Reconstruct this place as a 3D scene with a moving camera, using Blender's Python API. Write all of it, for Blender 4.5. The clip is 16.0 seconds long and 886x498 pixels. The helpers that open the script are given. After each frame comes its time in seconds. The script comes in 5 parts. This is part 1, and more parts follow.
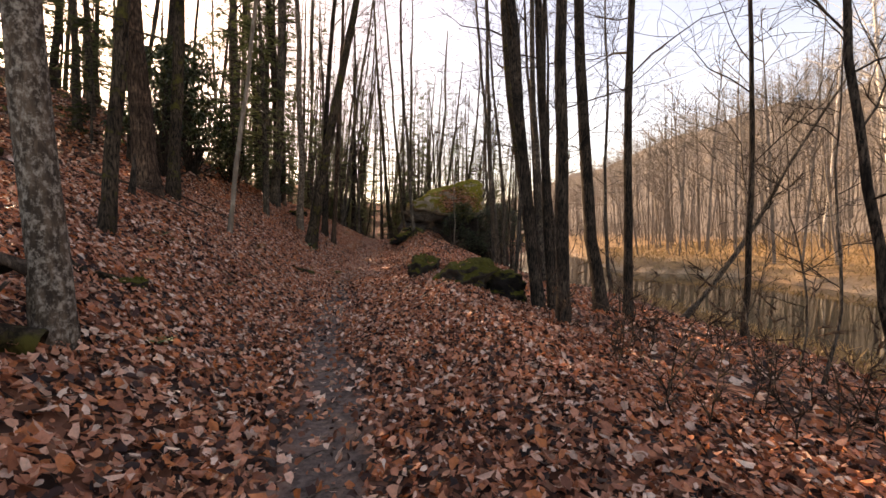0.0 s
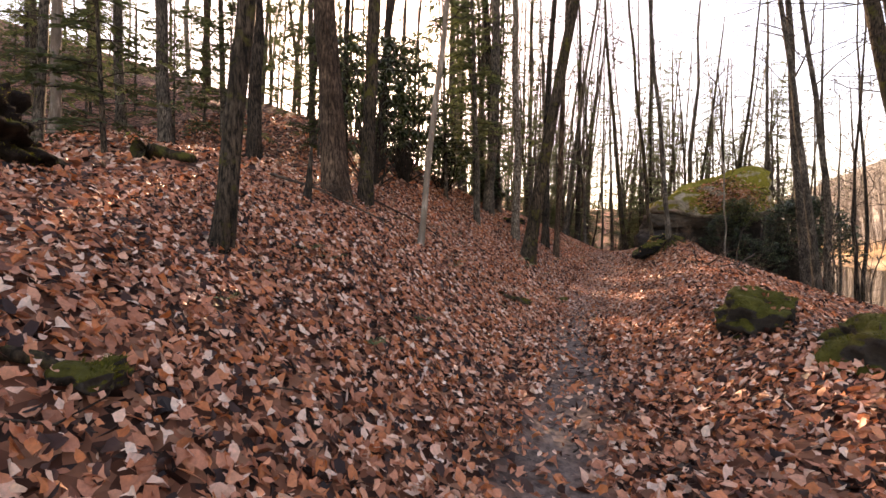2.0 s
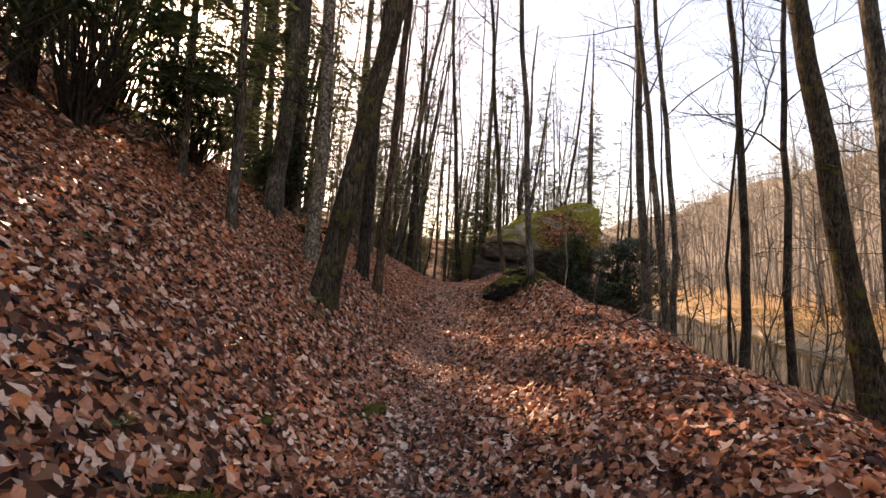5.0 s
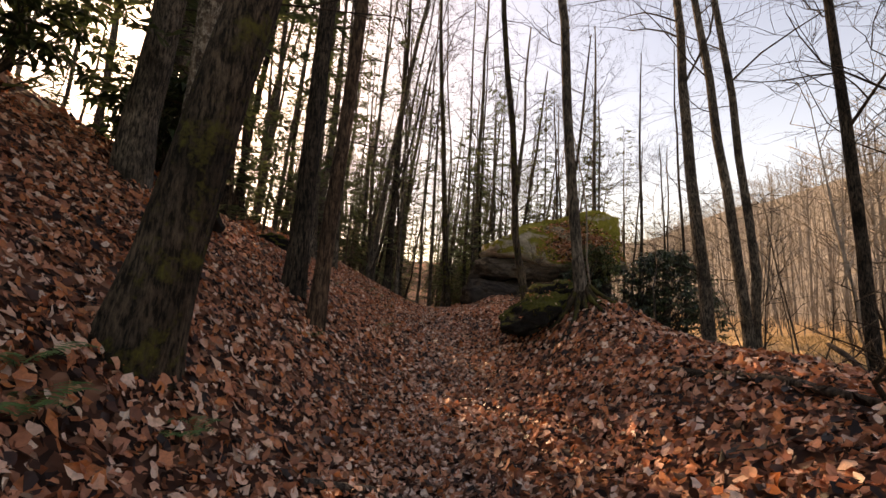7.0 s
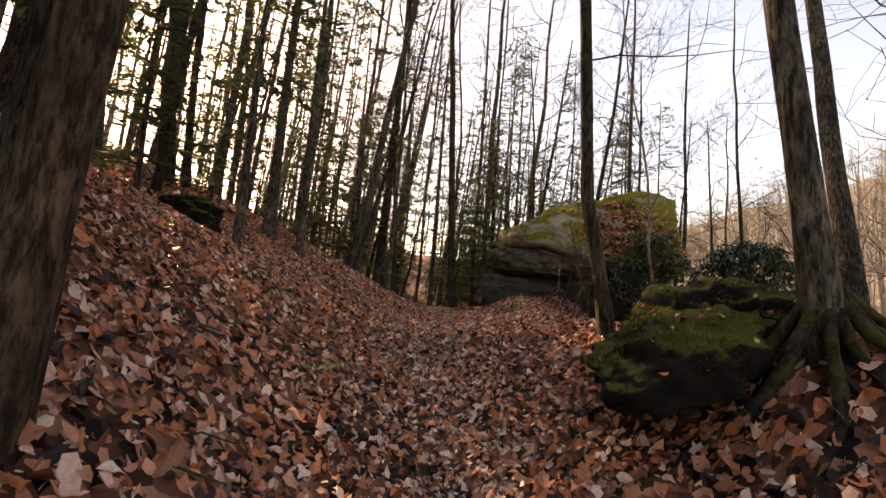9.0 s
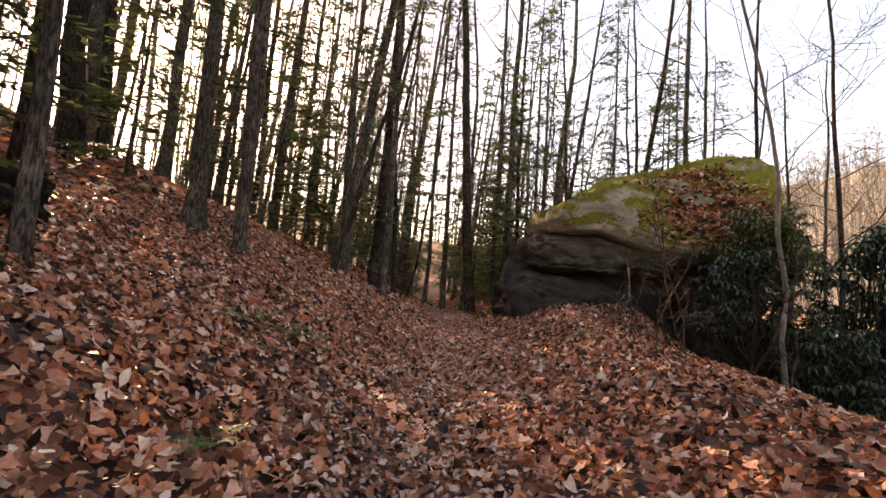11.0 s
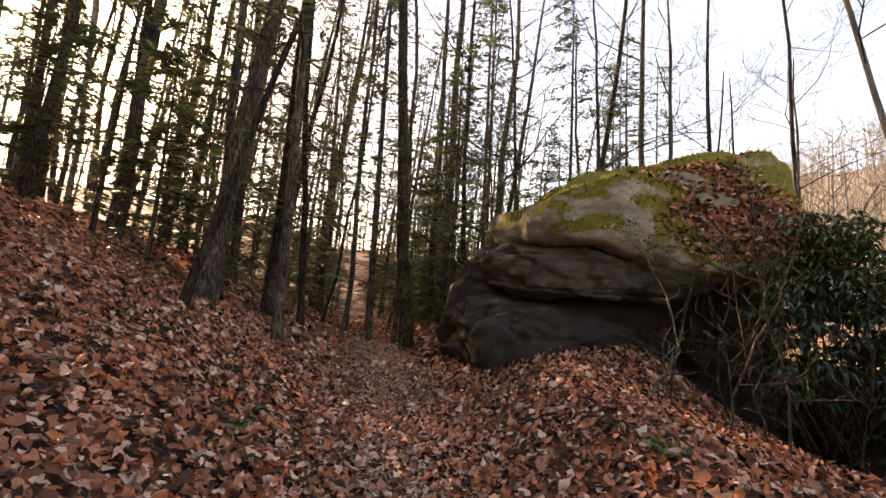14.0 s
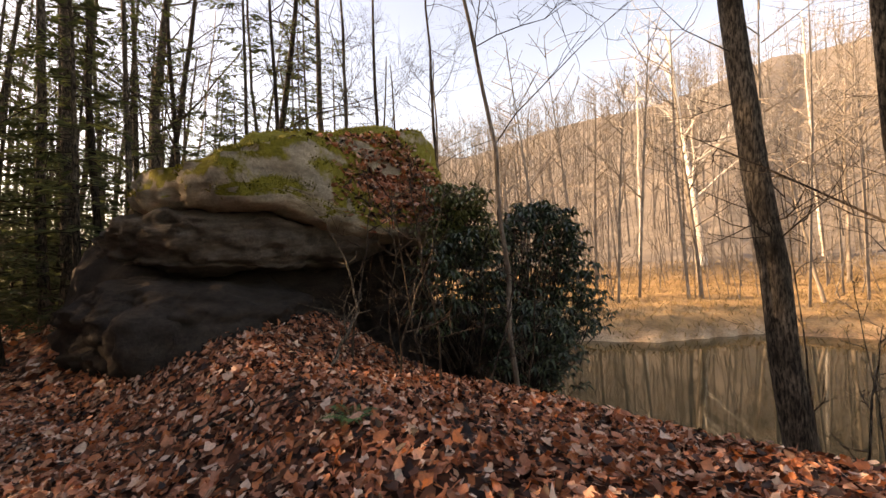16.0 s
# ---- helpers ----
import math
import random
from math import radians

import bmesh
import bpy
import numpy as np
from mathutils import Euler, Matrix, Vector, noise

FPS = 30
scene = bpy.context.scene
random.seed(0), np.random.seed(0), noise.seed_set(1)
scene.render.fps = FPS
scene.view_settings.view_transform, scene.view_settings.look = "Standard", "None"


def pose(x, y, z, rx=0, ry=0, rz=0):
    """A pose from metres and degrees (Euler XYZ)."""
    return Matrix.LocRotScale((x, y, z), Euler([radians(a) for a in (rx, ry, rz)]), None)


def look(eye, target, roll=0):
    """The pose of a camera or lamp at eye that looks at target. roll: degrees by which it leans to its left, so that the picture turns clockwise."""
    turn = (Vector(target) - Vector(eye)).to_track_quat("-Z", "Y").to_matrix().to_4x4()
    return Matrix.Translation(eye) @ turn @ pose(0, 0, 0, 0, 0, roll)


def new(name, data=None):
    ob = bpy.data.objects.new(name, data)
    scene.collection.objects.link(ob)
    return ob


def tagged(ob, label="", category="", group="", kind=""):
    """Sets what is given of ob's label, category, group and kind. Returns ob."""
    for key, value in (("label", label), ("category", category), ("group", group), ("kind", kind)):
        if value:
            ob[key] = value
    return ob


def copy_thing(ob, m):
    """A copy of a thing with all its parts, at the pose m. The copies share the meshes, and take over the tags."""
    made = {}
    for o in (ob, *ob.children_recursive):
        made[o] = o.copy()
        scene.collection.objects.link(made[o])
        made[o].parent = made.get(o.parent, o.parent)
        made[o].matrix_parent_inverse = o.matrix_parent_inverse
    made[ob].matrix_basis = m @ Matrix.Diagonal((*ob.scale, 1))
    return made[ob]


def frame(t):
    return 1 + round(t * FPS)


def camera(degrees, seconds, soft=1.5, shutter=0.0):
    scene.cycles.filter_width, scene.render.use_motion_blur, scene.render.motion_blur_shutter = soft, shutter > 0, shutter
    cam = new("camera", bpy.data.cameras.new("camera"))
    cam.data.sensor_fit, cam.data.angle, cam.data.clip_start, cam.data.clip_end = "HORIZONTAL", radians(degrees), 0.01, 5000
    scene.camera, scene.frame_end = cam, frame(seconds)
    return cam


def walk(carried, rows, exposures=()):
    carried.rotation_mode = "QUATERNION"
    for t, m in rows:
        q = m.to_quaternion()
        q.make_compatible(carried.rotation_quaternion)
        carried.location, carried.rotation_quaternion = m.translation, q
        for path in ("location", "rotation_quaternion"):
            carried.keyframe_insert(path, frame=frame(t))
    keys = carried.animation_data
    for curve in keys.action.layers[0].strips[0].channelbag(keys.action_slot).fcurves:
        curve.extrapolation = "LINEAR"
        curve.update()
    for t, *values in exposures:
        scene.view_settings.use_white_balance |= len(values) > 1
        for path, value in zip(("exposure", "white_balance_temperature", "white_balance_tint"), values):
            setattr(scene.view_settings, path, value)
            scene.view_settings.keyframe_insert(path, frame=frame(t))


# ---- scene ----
cam = camera(95.0, 16.0)
PATH = [
    (0.0, (-0.121, -0.272, 1.217), (-0.033, 4.722, 0.996), -0.45),
    (0.5, (-0.348, 0.727, 1.274), (-1.475, 5.594, 1.070), 0.81),
    (1.0, (-0.672, 1.767, 1.213), (-2.376, 6.467, 1.135), -0.39),
    (1.5, (-1.022, 2.803, 1.217), (-3.517, 7.136, 1.180), -1.29),
    (2.0, (-1.268, 3.787, 1.229), (-3.705, 8.152, 1.167), -1.06),
    (2.5, (-1.543, 4.815, 1.224), (-3.590, 9.376, 1.193), -0.71),
    (3.0, (-1.785, 5.797, 1.256), (-3.449, 10.512, 1.288), -0.01),
    (3.5, (-2.010, 6.776, 1.251), (-3.336, 11.597, 1.295), 0.65),
    (4.0, (-2.254, 7.766, 1.238), (-3.264, 12.662, 1.342), 1.28),
    (4.5, (-2.365, 8.791, 1.279), (-3.040, 13.741, 1.470), 2.01),
    (4.7, (-2.418, 9.226, 1.320), (-3.008, 14.187, 1.529), 2.46),
    (6.8, (-3.140, 13.890, 1.114), (-3.449, 18.850, 1.667), 2.31),
    (7.0, (-3.119, 14.275, 1.102), (-3.429, 19.233, 1.672), 2.58),
    (7.5, (-3.278, 15.276, 1.088), (-3.581, 20.232, 1.674), 2.55),
    (8.0, (-3.379, 16.309, 1.122), (-3.648, 21.269, 1.690), 2.98),
    (8.5, (-3.432, 17.324, 1.157), (-3.691, 22.285, 1.723), 3.69),
    (9.0, (-3.454, 18.335, 1.220), (-3.799, 23.298, 1.724), 4.18),
    (9.5, (-3.379, 19.272, 1.317), (-3.780, 24.234, 1.788), 3.85),
    (10.0, (-3.311, 20.145, 1.345), (-3.807, 25.102, 1.772), 3.54),
    (10.2, (-3.353, 20.511, 1.377), (-3.871, 25.466, 1.791), 3.57),
    (12.3, (-4.084, 23.864, 2.142), (-4.578, 28.835, 2.337), 3.11),
    (12.5, (-4.102, 24.039, 2.107), (-4.541, 29.015, 2.313), 3.05),
    (13.0, (-4.136, 24.487, 2.084), (-4.495, 29.469, 2.315), 3.05),
    (13.5, (-4.086, 24.934, 2.051), (-4.158, 29.923, 2.382), 3.28),
    (14.0, (-4.106, 25.367, 2.050), (-3.717, 30.330, 2.518), 3.01),
    (14.5, (-4.027, 25.720, 2.090), (-2.846, 30.551, 2.607), 2.44),
    (15.0, (-3.970, 25.905, 2.090), (-1.828, 30.402, 2.526), 1.02),
    (15.5, (-3.870, 25.872, 2.074), (-0.852, 29.847, 2.360), -0.58),
    (16.0, (-3.785, 25.784, 2.075), (-0.153, 29.219, 2.173), -2.24),
]
walk(cam, [(t, look(eye, target, roll)) for t, eye, target, roll in PATH], [(0, 1.65, 10300, 29), (1.5, 2.25, 10200, 31), (2.5, 2.5, 9900, 29), (4.5, 2.15, 9900, 27), (7, 1.5, 11300, 27), (9, 1.9, 11100, 27), (10, 2.15, 10700, 27), (13, 2.45, 10200, 27), (16, 2.0, 11300, 27)])

# ---- light ----
SUN_AZIMUTH, SUN_HEIGHT = radians(38.6), radians(25)
world = bpy.data.worlds.new("sky")
scene.world = world
world.use_nodes = True
wn = world.node_tree.nodes
sky = wn.new("ShaderNodeTexSky")
sky.sky_type, sky.sun_disc = "NISHITA", False
sky.sun_elevation, sky.sun_rotation = SUN_HEIGHT, -SUN_AZIMUTH
sky.air_density, sky.dust_density, sky.ozone_density = 1.0, 0.8, 1.0
wn["Background"].inputs["Strength"].default_value = 0.135
world.node_tree.links.new(sky.outputs["Color"], wn["Background"].inputs["Color"])
sun = new("sun", bpy.data.lights.new("sun", "SUN"))
sun.data.energy, sun.data.angle, sun.data.color = 4.2, radians(0.6), (1.0, 0.86, 0.68)
sun_way = Vector((-math.sin(SUN_AZIMUTH) * math.cos(SUN_HEIGHT), math.cos(SUN_AZIMUTH) * math.cos(SUN_HEIGHT), math.sin(SUN_HEIGHT)))
sun.matrix_world = look(sun_way * 300, (0, 0, 0))


# ---- materials ----
def shader(name, rough=0.8, spec=0.3):
    m = bpy.data.materials.new(name)
    m.use_nodes = True
    n = m.node_tree.nodes
    b = n["Principled BSDF"]
    b.inputs["Roughness"].default_value = rough
    b.inputs["Specular IOR Level"].default_value = spec
    return m, n, m.node_tree.links, b


def coords(n, l, scale=(1, 1, 1), generated="Object"):
    t, mp = n.new("ShaderNodeTexCoord"), n.new("ShaderNodeMapping")
    mp.inputs["Scale"].default_value = scale
    l.new(t.outputs[generated], mp.inputs["Vector"])
    return mp.outputs["Vector"]


def noise_tex(n, l, vec, scale, detail=5.0, rough=0.6):
    t = n.new("ShaderNodeTexNoise")
    t.inputs["Scale"].default_value, t.inputs["Detail"].default_value, t.inputs["Roughness"].default_value = scale, detail, rough
    l.new(vec, t.inputs["Vector"])
    return t.outputs["Fac"]


def ramp(n, l, fac, stops):
    r = n.new("ShaderNodeValToRGB")
    e = r.color_ramp.elements
    while len(e) < len(stops):
        e.new(0.5)
    for k, (p, c) in enumerate(stops):
        e[k].position, e[k].color = p, (*c, 1) if len(c) == 3 else c
    l.new(fac, r.inputs["Fac"])
    return r.outputs["Color"]


def mixed(n, l, fac, a, b, how="MIX"):
    x = n.new("ShaderNodeMix")
    x.data_type, x.blend_type = "RGBA", how
    if isinstance(fac, float):
        x.inputs[0].default_value = fac
    else:
        l.new(fac, x.inputs[0])
    for socket, value in ((x.inputs[6], a), (x.inputs[7], b)):
        if isinstance(value, tuple):
            socket.default_value = (*value, 1)
        else:
            l.new(value, socket)
    return x.outputs[2]


def bumped(n, l, b, height, strength, distance=0.02):
    u = n.new("ShaderNodeBump")
    u.inputs["Strength"].default_value, u.inputs["Distance"].default_value = strength, distance
    l.new(height, u.inputs["Height"])
    l.new(u.outputs["Normal"], b.inputs["Normal"])


def bark(name, dark, light, ridge=26.0, moss=0.0, patch=None, strength=0.9):
    """Furrowed bark, with lichen patches or moss where the tree has them."""
    m, n, l, b = shader(name, 0.92, 0.15)
    plain = coords(n, l)
    furrow = noise_tex(n, l, coords(n, l, (1, 1, 0.22)), ridge, 7, 0.7)
    plates = noise_tex(n, l, coords(n, l, (1, 1, 0.55)), ridge * 0.35, 5, 0.6)
    big = noise_tex(n, l, plain, 1.6, 4)
    c = ramp(n, l, furrow, [(0.42, dark), (0.51, tuple(0.55 * q for q in light)), (0.63, tuple(1.1 * q for q in light))])
    c = mixed(n, l, 0.6, c, ramp(n, l, plates, [(0.32, (0.5, 0.5, 0.5)), (0.68, (1.25, 1.22, 1.2))]), "MULTIPLY")
    c = mixed(n, l, ramp(n, l, big, [(0.35, (0, 0, 0)), (0.7, (1, 1, 1))]), c, tuple(0.6 * q for q in dark), "MIX") if patch is None else c
    if patch:
        spots = noise_tex(n, l, coords(n, l, (1, 1, 0.7)), 20.0, 7, 0.75)
        c = mixed(n, l, ramp(n, l, spots, [(0.48, (0, 0, 0)), (0.62, (1, 1, 1))]), c, patch)
    if moss:
        tuft = noise_tex(n, l, plain, 3.2, 6, 0.7)
        c = mixed(n, l, ramp(n, l, tuft, [(0.62 - moss * 0.3, (0, 0, 0)), (0.72 - moss * 0.25, (1, 1, 1))]), c, (0.085, 0.08, 0.02))
    l.new(c, b.inputs["Base Color"])
    bumped(n, l, b, furrow, strength, 0.03)
    return m


def leafy(name, colours, rough=0.6, trans=0.0, spec=0.35):
    """Leaves whose colour changes from leaf to leaf."""
    m, n, l, b = shader(name, rough, spec)
    g = n.new("ShaderNodeNewGeometry")
    c = ramp(n, l, g.outputs["Random Per Island"], colours)
    vein = noise_tex(n, l, coords(n, l), 45, 3)
    c = mixed(n, l, 0.45, c, ramp(n, l, vein, [(0.3, (0.35, 0.35, 0.35)), (0.7, (1.25, 1.2, 1.15))]), "MULTIPLY")
    l.new(c, b.inputs["Base Color"])
    bumped(n, l, b, vein, 0.3, 0.004)
    if trans:
        t = n.new("ShaderNodeBsdfTranslucent")
        l.new(c, t.inputs["Color"])
        mix = n.new("ShaderNodeMixShader")
        mix.inputs[0].default_value = trans
        l.new(b.outputs[0], mix.inputs[1])
        l.new(t.outputs[0], mix.inputs[2])
        l.new(mix.outputs[0], n["Material Output"].inputs["Surface"])
    return m


LITTER = leafy("fallen_leaf", [(0.0, (0.012, 0.005, 0.004)), (0.2, (0.06, 0.021, 0.013)), (0.3, (0.36, 0.125, 0.066)), (0.5, (0.62, 0.26, 0.16)), (0.69, (0.62, 0.19, 0.062)), (0.83, (0.8, 0.46, 0.33)), (1.0, (0.86, 0.66, 0.53))], 0.46, 0.16, 0.32)
# Sunlit copy of the moss below, brightness put into the blade colours.
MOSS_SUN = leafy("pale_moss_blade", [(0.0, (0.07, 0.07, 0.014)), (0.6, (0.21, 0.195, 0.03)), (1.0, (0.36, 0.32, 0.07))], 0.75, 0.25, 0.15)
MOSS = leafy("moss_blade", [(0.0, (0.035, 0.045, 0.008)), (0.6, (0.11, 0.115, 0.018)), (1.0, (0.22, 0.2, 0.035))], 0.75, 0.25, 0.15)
TRODDEN = leafy("trodden_leaf", [(0.0, (0.2, 0.1, 0.07)), (0.4, (0.5, 0.29, 0.21)), (1.0, (0.78, 0.56, 0.46))], 0.42, 0.1, 0.4)
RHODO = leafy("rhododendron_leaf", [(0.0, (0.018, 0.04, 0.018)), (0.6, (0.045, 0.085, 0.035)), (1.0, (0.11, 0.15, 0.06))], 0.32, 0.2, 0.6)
# Sunlit copy of the leaf above: sun on it is in the colours.
RHODO_SUN = leafy("rhododendron_leaf_sunlit", [(0.0, (0.05, 0.075, 0.022)), (0.5, (0.12, 0.15, 0.045)), (1.0, (0.24, 0.26, 0.09))], 0.4, 0.2, 0.5)
HEMLOCK = leafy("hemlock_needle", [(0.0, (0.045, 0.07, 0.03)), (1.0, (0.14, 0.175, 0.075))], 0.55, 0.45)
FERN = leafy("fern_leaf", [(0.0, (0.05, 0.13, 0.04)), (1.0, (0.12, 0.26, 0.08))], 0.5, 0.25)
GRASS = leafy("dry_grass_blade", [(0.0, (0.25, 0.165, 0.075)), (1.0, (0.43, 0.32, 0.17))], 0.7, 0.3)
BARK_GREY = bark("grey_brown_bark", (0.03, 0.026, 0.021), (0.27, 0.235, 0.19), 34)
BARK_DARK = bark("dark_bark", (0.012, 0.01, 0.008), (0.13, 0.105, 0.082), 32)
BARK_LICHEN = bark("lichen_mottled_bark", (0.045, 0.035, 0.027), (0.15, 0.115, 0.085), 14, 0.0, (0.34, 0.31, 0.26), 0.5)
BARK_RED = bark("red_brown_bark", (0.03, 0.019, 0.013), (0.22, 0.15, 0.105), 26)
BARK_MOSS = bark("mossy_bark", (0.014, 0.011, 0.008), (0.14, 0.108, 0.078), 30, 0.3)
BARK_PALE = bark("pale_bark", (0.22, 0.18, 0.14), (0.46, 0.40, 0.33), 12, 0.0, None, 0.4)
# Bark lightened all over, the far hill's sunlight put into its colour.
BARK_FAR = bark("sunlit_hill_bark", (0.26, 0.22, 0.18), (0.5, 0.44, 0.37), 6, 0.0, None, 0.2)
BARK_WHITE = bark("white_sycamore_bark", (0.50, 0.46, 0.40), (0.80, 0.77, 0.71), 5, 0.0, (0.74, 0.71, 0.64), 0.2)
ROOT_BARK = bark("mossy_root_bark", (0.02, 0.015, 0.01), (0.10, 0.075, 0.05), 22, 0.5)
DEAD_WOOD = bark("weathered_wood", (0.05, 0.038, 0.03), (0.24, 0.19, 0.15), 30)
TWIG = bark("twig_bark", (0.03, 0.025, 0.02), (0.11, 0.09, 0.07), 30, 0.0, None, 0.3)


def rock(name, base, moss, floor=0.3, amount=0.5, lit=(0.20, 0.19, 0.028)):
    """Weathered sandstone with moss on what faces up."""
    m, n, l, b = shader(name, 0.92, 0.2)
    v = coords(n, l)
    grain, big, layer = noise_tex(n, l, v, 22, 8, 0.7), noise_tex(n, l, v, 1.3, 5), noise_tex(n, l, coords(n, l, (0.8, 0.8, 2.4)), 2.2, 8, 0.7)
    c = ramp(n, l, layer, [(0.3, tuple(0.45 * q for q in base)), (0.7, tuple(1.35 * q for q in base))])
    c = mixed(n, l, 0.5, c, ramp(n, l, grain, [(0.3, (0.4, 0.4, 0.4)), (0.7, (1.3, 1.3, 1.3))]), "MULTIPLY")
    if moss:
        g = n.new("ShaderNodeNewGeometry")
        s = n.new("ShaderNodeSeparateXYZ")
        l.new(g.outputs["Normal"], s.inputs[0])
        patch = n.new("ShaderNodeMath")
        patch.operation = "MULTIPLY_ADD"
        l.new(big, patch.inputs[0])
        patch.inputs[1].default_value = 1.9
        l.new(s.outputs["Z"], patch.inputs[2])
        a2 = n.new("ShaderNodeMath")
        a2.operation = "MULTIPLY_ADD"
        l.new(grain, a2.inputs[0])
        a2.inputs[1].default_value = 0.5
        l.new(patch.outputs[0], a2.inputs[2])
        a3 = n.new("ShaderNodeMath")
        a3.operation = "MULTIPLY"
        l.new(a2.outputs[0], a3.inputs[0])
        a3.inputs[1].default_value = 0.4
        mask = ramp(n, l, a3.outputs[0], [(0.4 + 0.5 * floor - 0.1 * amount, (0, 0, 0)), (0.47 + 0.5 * floor - 0.1 * amount, (1, 1, 1))])
        tuft = noise_tex(n, l, v, 9, 6, 0.7)
        c = mixed(n, l, mask, c, ramp(n, l, tuft, [(0.3, tuple(0.4 * q for q in lit)), (0.7, lit)]))
    l.new(c, b.inputs["Base Color"])
    h = n.new("ShaderNodeMath")
    h.operation = "ADD"
    l.new(grain, h.inputs[0])
    l.new(layer, h.inputs[1])
    bumped(n, l, b, h.outputs[0], 0.8, 0.05)
    return m


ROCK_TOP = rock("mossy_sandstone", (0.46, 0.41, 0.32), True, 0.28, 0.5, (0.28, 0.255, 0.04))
# Near black: the shade of overhangs and recesses is in the base colour.
ROCK_DARK = rock("dark_and_shaded_sandstone", (0.055, 0.046, 0.04), False)
# Mid tone, darker than the top by the overhang's shade.
ROCK_MID = rock("brown_grey_shaded_sandstone", (0.14, 0.12, 0.1), False)
# Dark rock taken to black, so undercut sides hold their shade in colour.
ROCK_UNDER = rock("dark_rock_with_undercut_shade", (0.016, 0.013, 0.011), True, 0.72, 0.5, (0.12, 0.12, 0.02))
# Shaded copy of the sandstone: stone and moss colours lowered to give shade.
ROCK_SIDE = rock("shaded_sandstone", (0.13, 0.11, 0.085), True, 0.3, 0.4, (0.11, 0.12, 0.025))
ROCK_MOSS = rock("moss_covered_stone", (0.055, 0.046, 0.038), True, 0.44, 0.55, (0.11, 0.105, 0.02))
# Earth, near black with the shade of overhangs and hollows in its colour.
EARTH = rock("shade_dark_earth", (0.022, 0.015, 0.011), True, 0.8, 0.3, (0.08, 0.08, 0.02))


def ground_material():
    m, n, l, b = shader("woodland_floor", 0.85, 0.25)
    v = coords(n, l)
    cell = n.new("ShaderNodeTexVoronoi")
    cell.inputs["Scale"].default_value = 11
    warp = n.new("ShaderNodeMix")
    warp.data_type = "VECTOR"
    warp.inputs[0].default_value = 0.05
    nz = n.new("ShaderNodeTexNoise")
    nz.inputs["Scale"].default_value = 6
    l.new(v, nz.inputs["Vector"])
    l.new(v, warp.inputs[4])
    l.new(nz.outputs["Color"], warp.inputs[5])
    l.new(warp.outputs[1], cell.inputs["Vector"])
    tone = n.new("ShaderNodeSeparateColor")
    l.new(cell.outputs["Color"], tone.inputs[0])
    c = ramp(n, l, tone.outputs[0], [(0.0, (0.012, 0.006, 0.004)), (0.35, (0.08, 0.033, 0.021)), (0.65, (0.24, 0.1, 0.06)), (1.0, (0.44, 0.24, 0.16))])
    big = noise_tex(n, l, v, 0.5, 5)
    c = mixed(n, l, 0.6, c, ramp(n, l, big, [(0.3, (0.55, 0.5, 0.5)), (0.7, (1.2, 1.1, 1.0))]), "MULTIPLY")
    trail = n.new("ShaderNodeAttribute")
    trail.attribute_name = "trail"
    mud = noise_tex(n, l, v, 18, 6, 0.7)
    c = mixed(n, l, trail.outputs["Fac"], c, ramp(n, l, mud, [(0.35, (0.06, 0.045, 0.038)), (0.65, (0.25, 0.19, 0.165))]))
    plain = n.new("ShaderNodeAttribute")
    plain.attribute_name = "meadow"
    hay = noise_tex(n, l, coords(n, l, (1, 0.35, 1)), 0.9, 8, 0.7)
    c = mixed(n, l, plain.outputs["Fac"], c, ramp(n, l, hay, [(0.3, (0.19, 0.115, 0.055)), (0.5, (0.34, 0.22, 0.11)), (0.7, (0.44, 0.31, 0.17))]))
    hill = n.new("ShaderNodeAttribute")
    hill.attribute_name = "hill"
    c = mixed(n, l, hill.outputs["Fac"], c, ramp(n, l, hay, [(0.3, (0.12, 0.107, 0.092)), (0.7, (0.22, 0.2, 0.178))]))
    sand = n.new("ShaderNodeAttribute")
    sand.attribute_name = "sand"
    c = mixed(n, l, sand.outputs["Fac"], c, ramp(n, l, mud, [(0.35, (0.36, 0.27, 0.18)), (0.65, (0.58, 0.47, 0.34))]))
    tuft = noise_tex(n, l, v, 2.6, 8, 0.75)
    c = mixed(n, l, 0.55, c, ramp(n, l, tuft, [(0.33, (0.45, 0.42, 0.4)), (0.68, (1.3, 1.25, 1.2))]), "MULTIPLY")
    l.new(c, b.inputs["Base Color"])
    bumped(n, l, b, cell.outputs["Distance"], 0.7, 0.04)
    return m


def water_material():
    m, n, l, b = shader("slow_river_water", 0.045, 0.5)
    b.inputs["Base Color"].default_value = (0.03, 0.028, 0.012, 1)
    bumped(n, l, b, noise_tex(n, l, coords(n, l, (1, 0.4, 1)), 1.2, 3), 0.035, 0.05)
    return m


GROUND, WATER = ground_material(), water_material()


# ---- the lie of the land ----
PATH_Y = [-60, -6, -0.3, 2.8, 6.8, 9.2, 14, 17.3, 20.2, 22, 24, 25.8, 28.5, 30.5, 33, 36, 40, 52, 77, 200]
PATH_X = [14, 1.3, -0.1, -1.0, -2.0, -2.4, -3.1, -3.4, -3.3, -3.65, -4.05, -4.1, -4.1, -4.25, -4.55, -4.9, -5.4, -7.5, -12, -40]
PATH_Z = [0.6, -0.1, -0.31, -0.3, -0.3, -0.25, -0.4, -0.36, -0.12, 0.25, 0.57, 0.55, 0.55, 0.5, 0.46, 0.4, 0.25, -0.4, -1.2, -2.0]
BANK_Y = [-40, 4, 8, 10, 18, 24, 27, 31.5, 38, 46, 80]
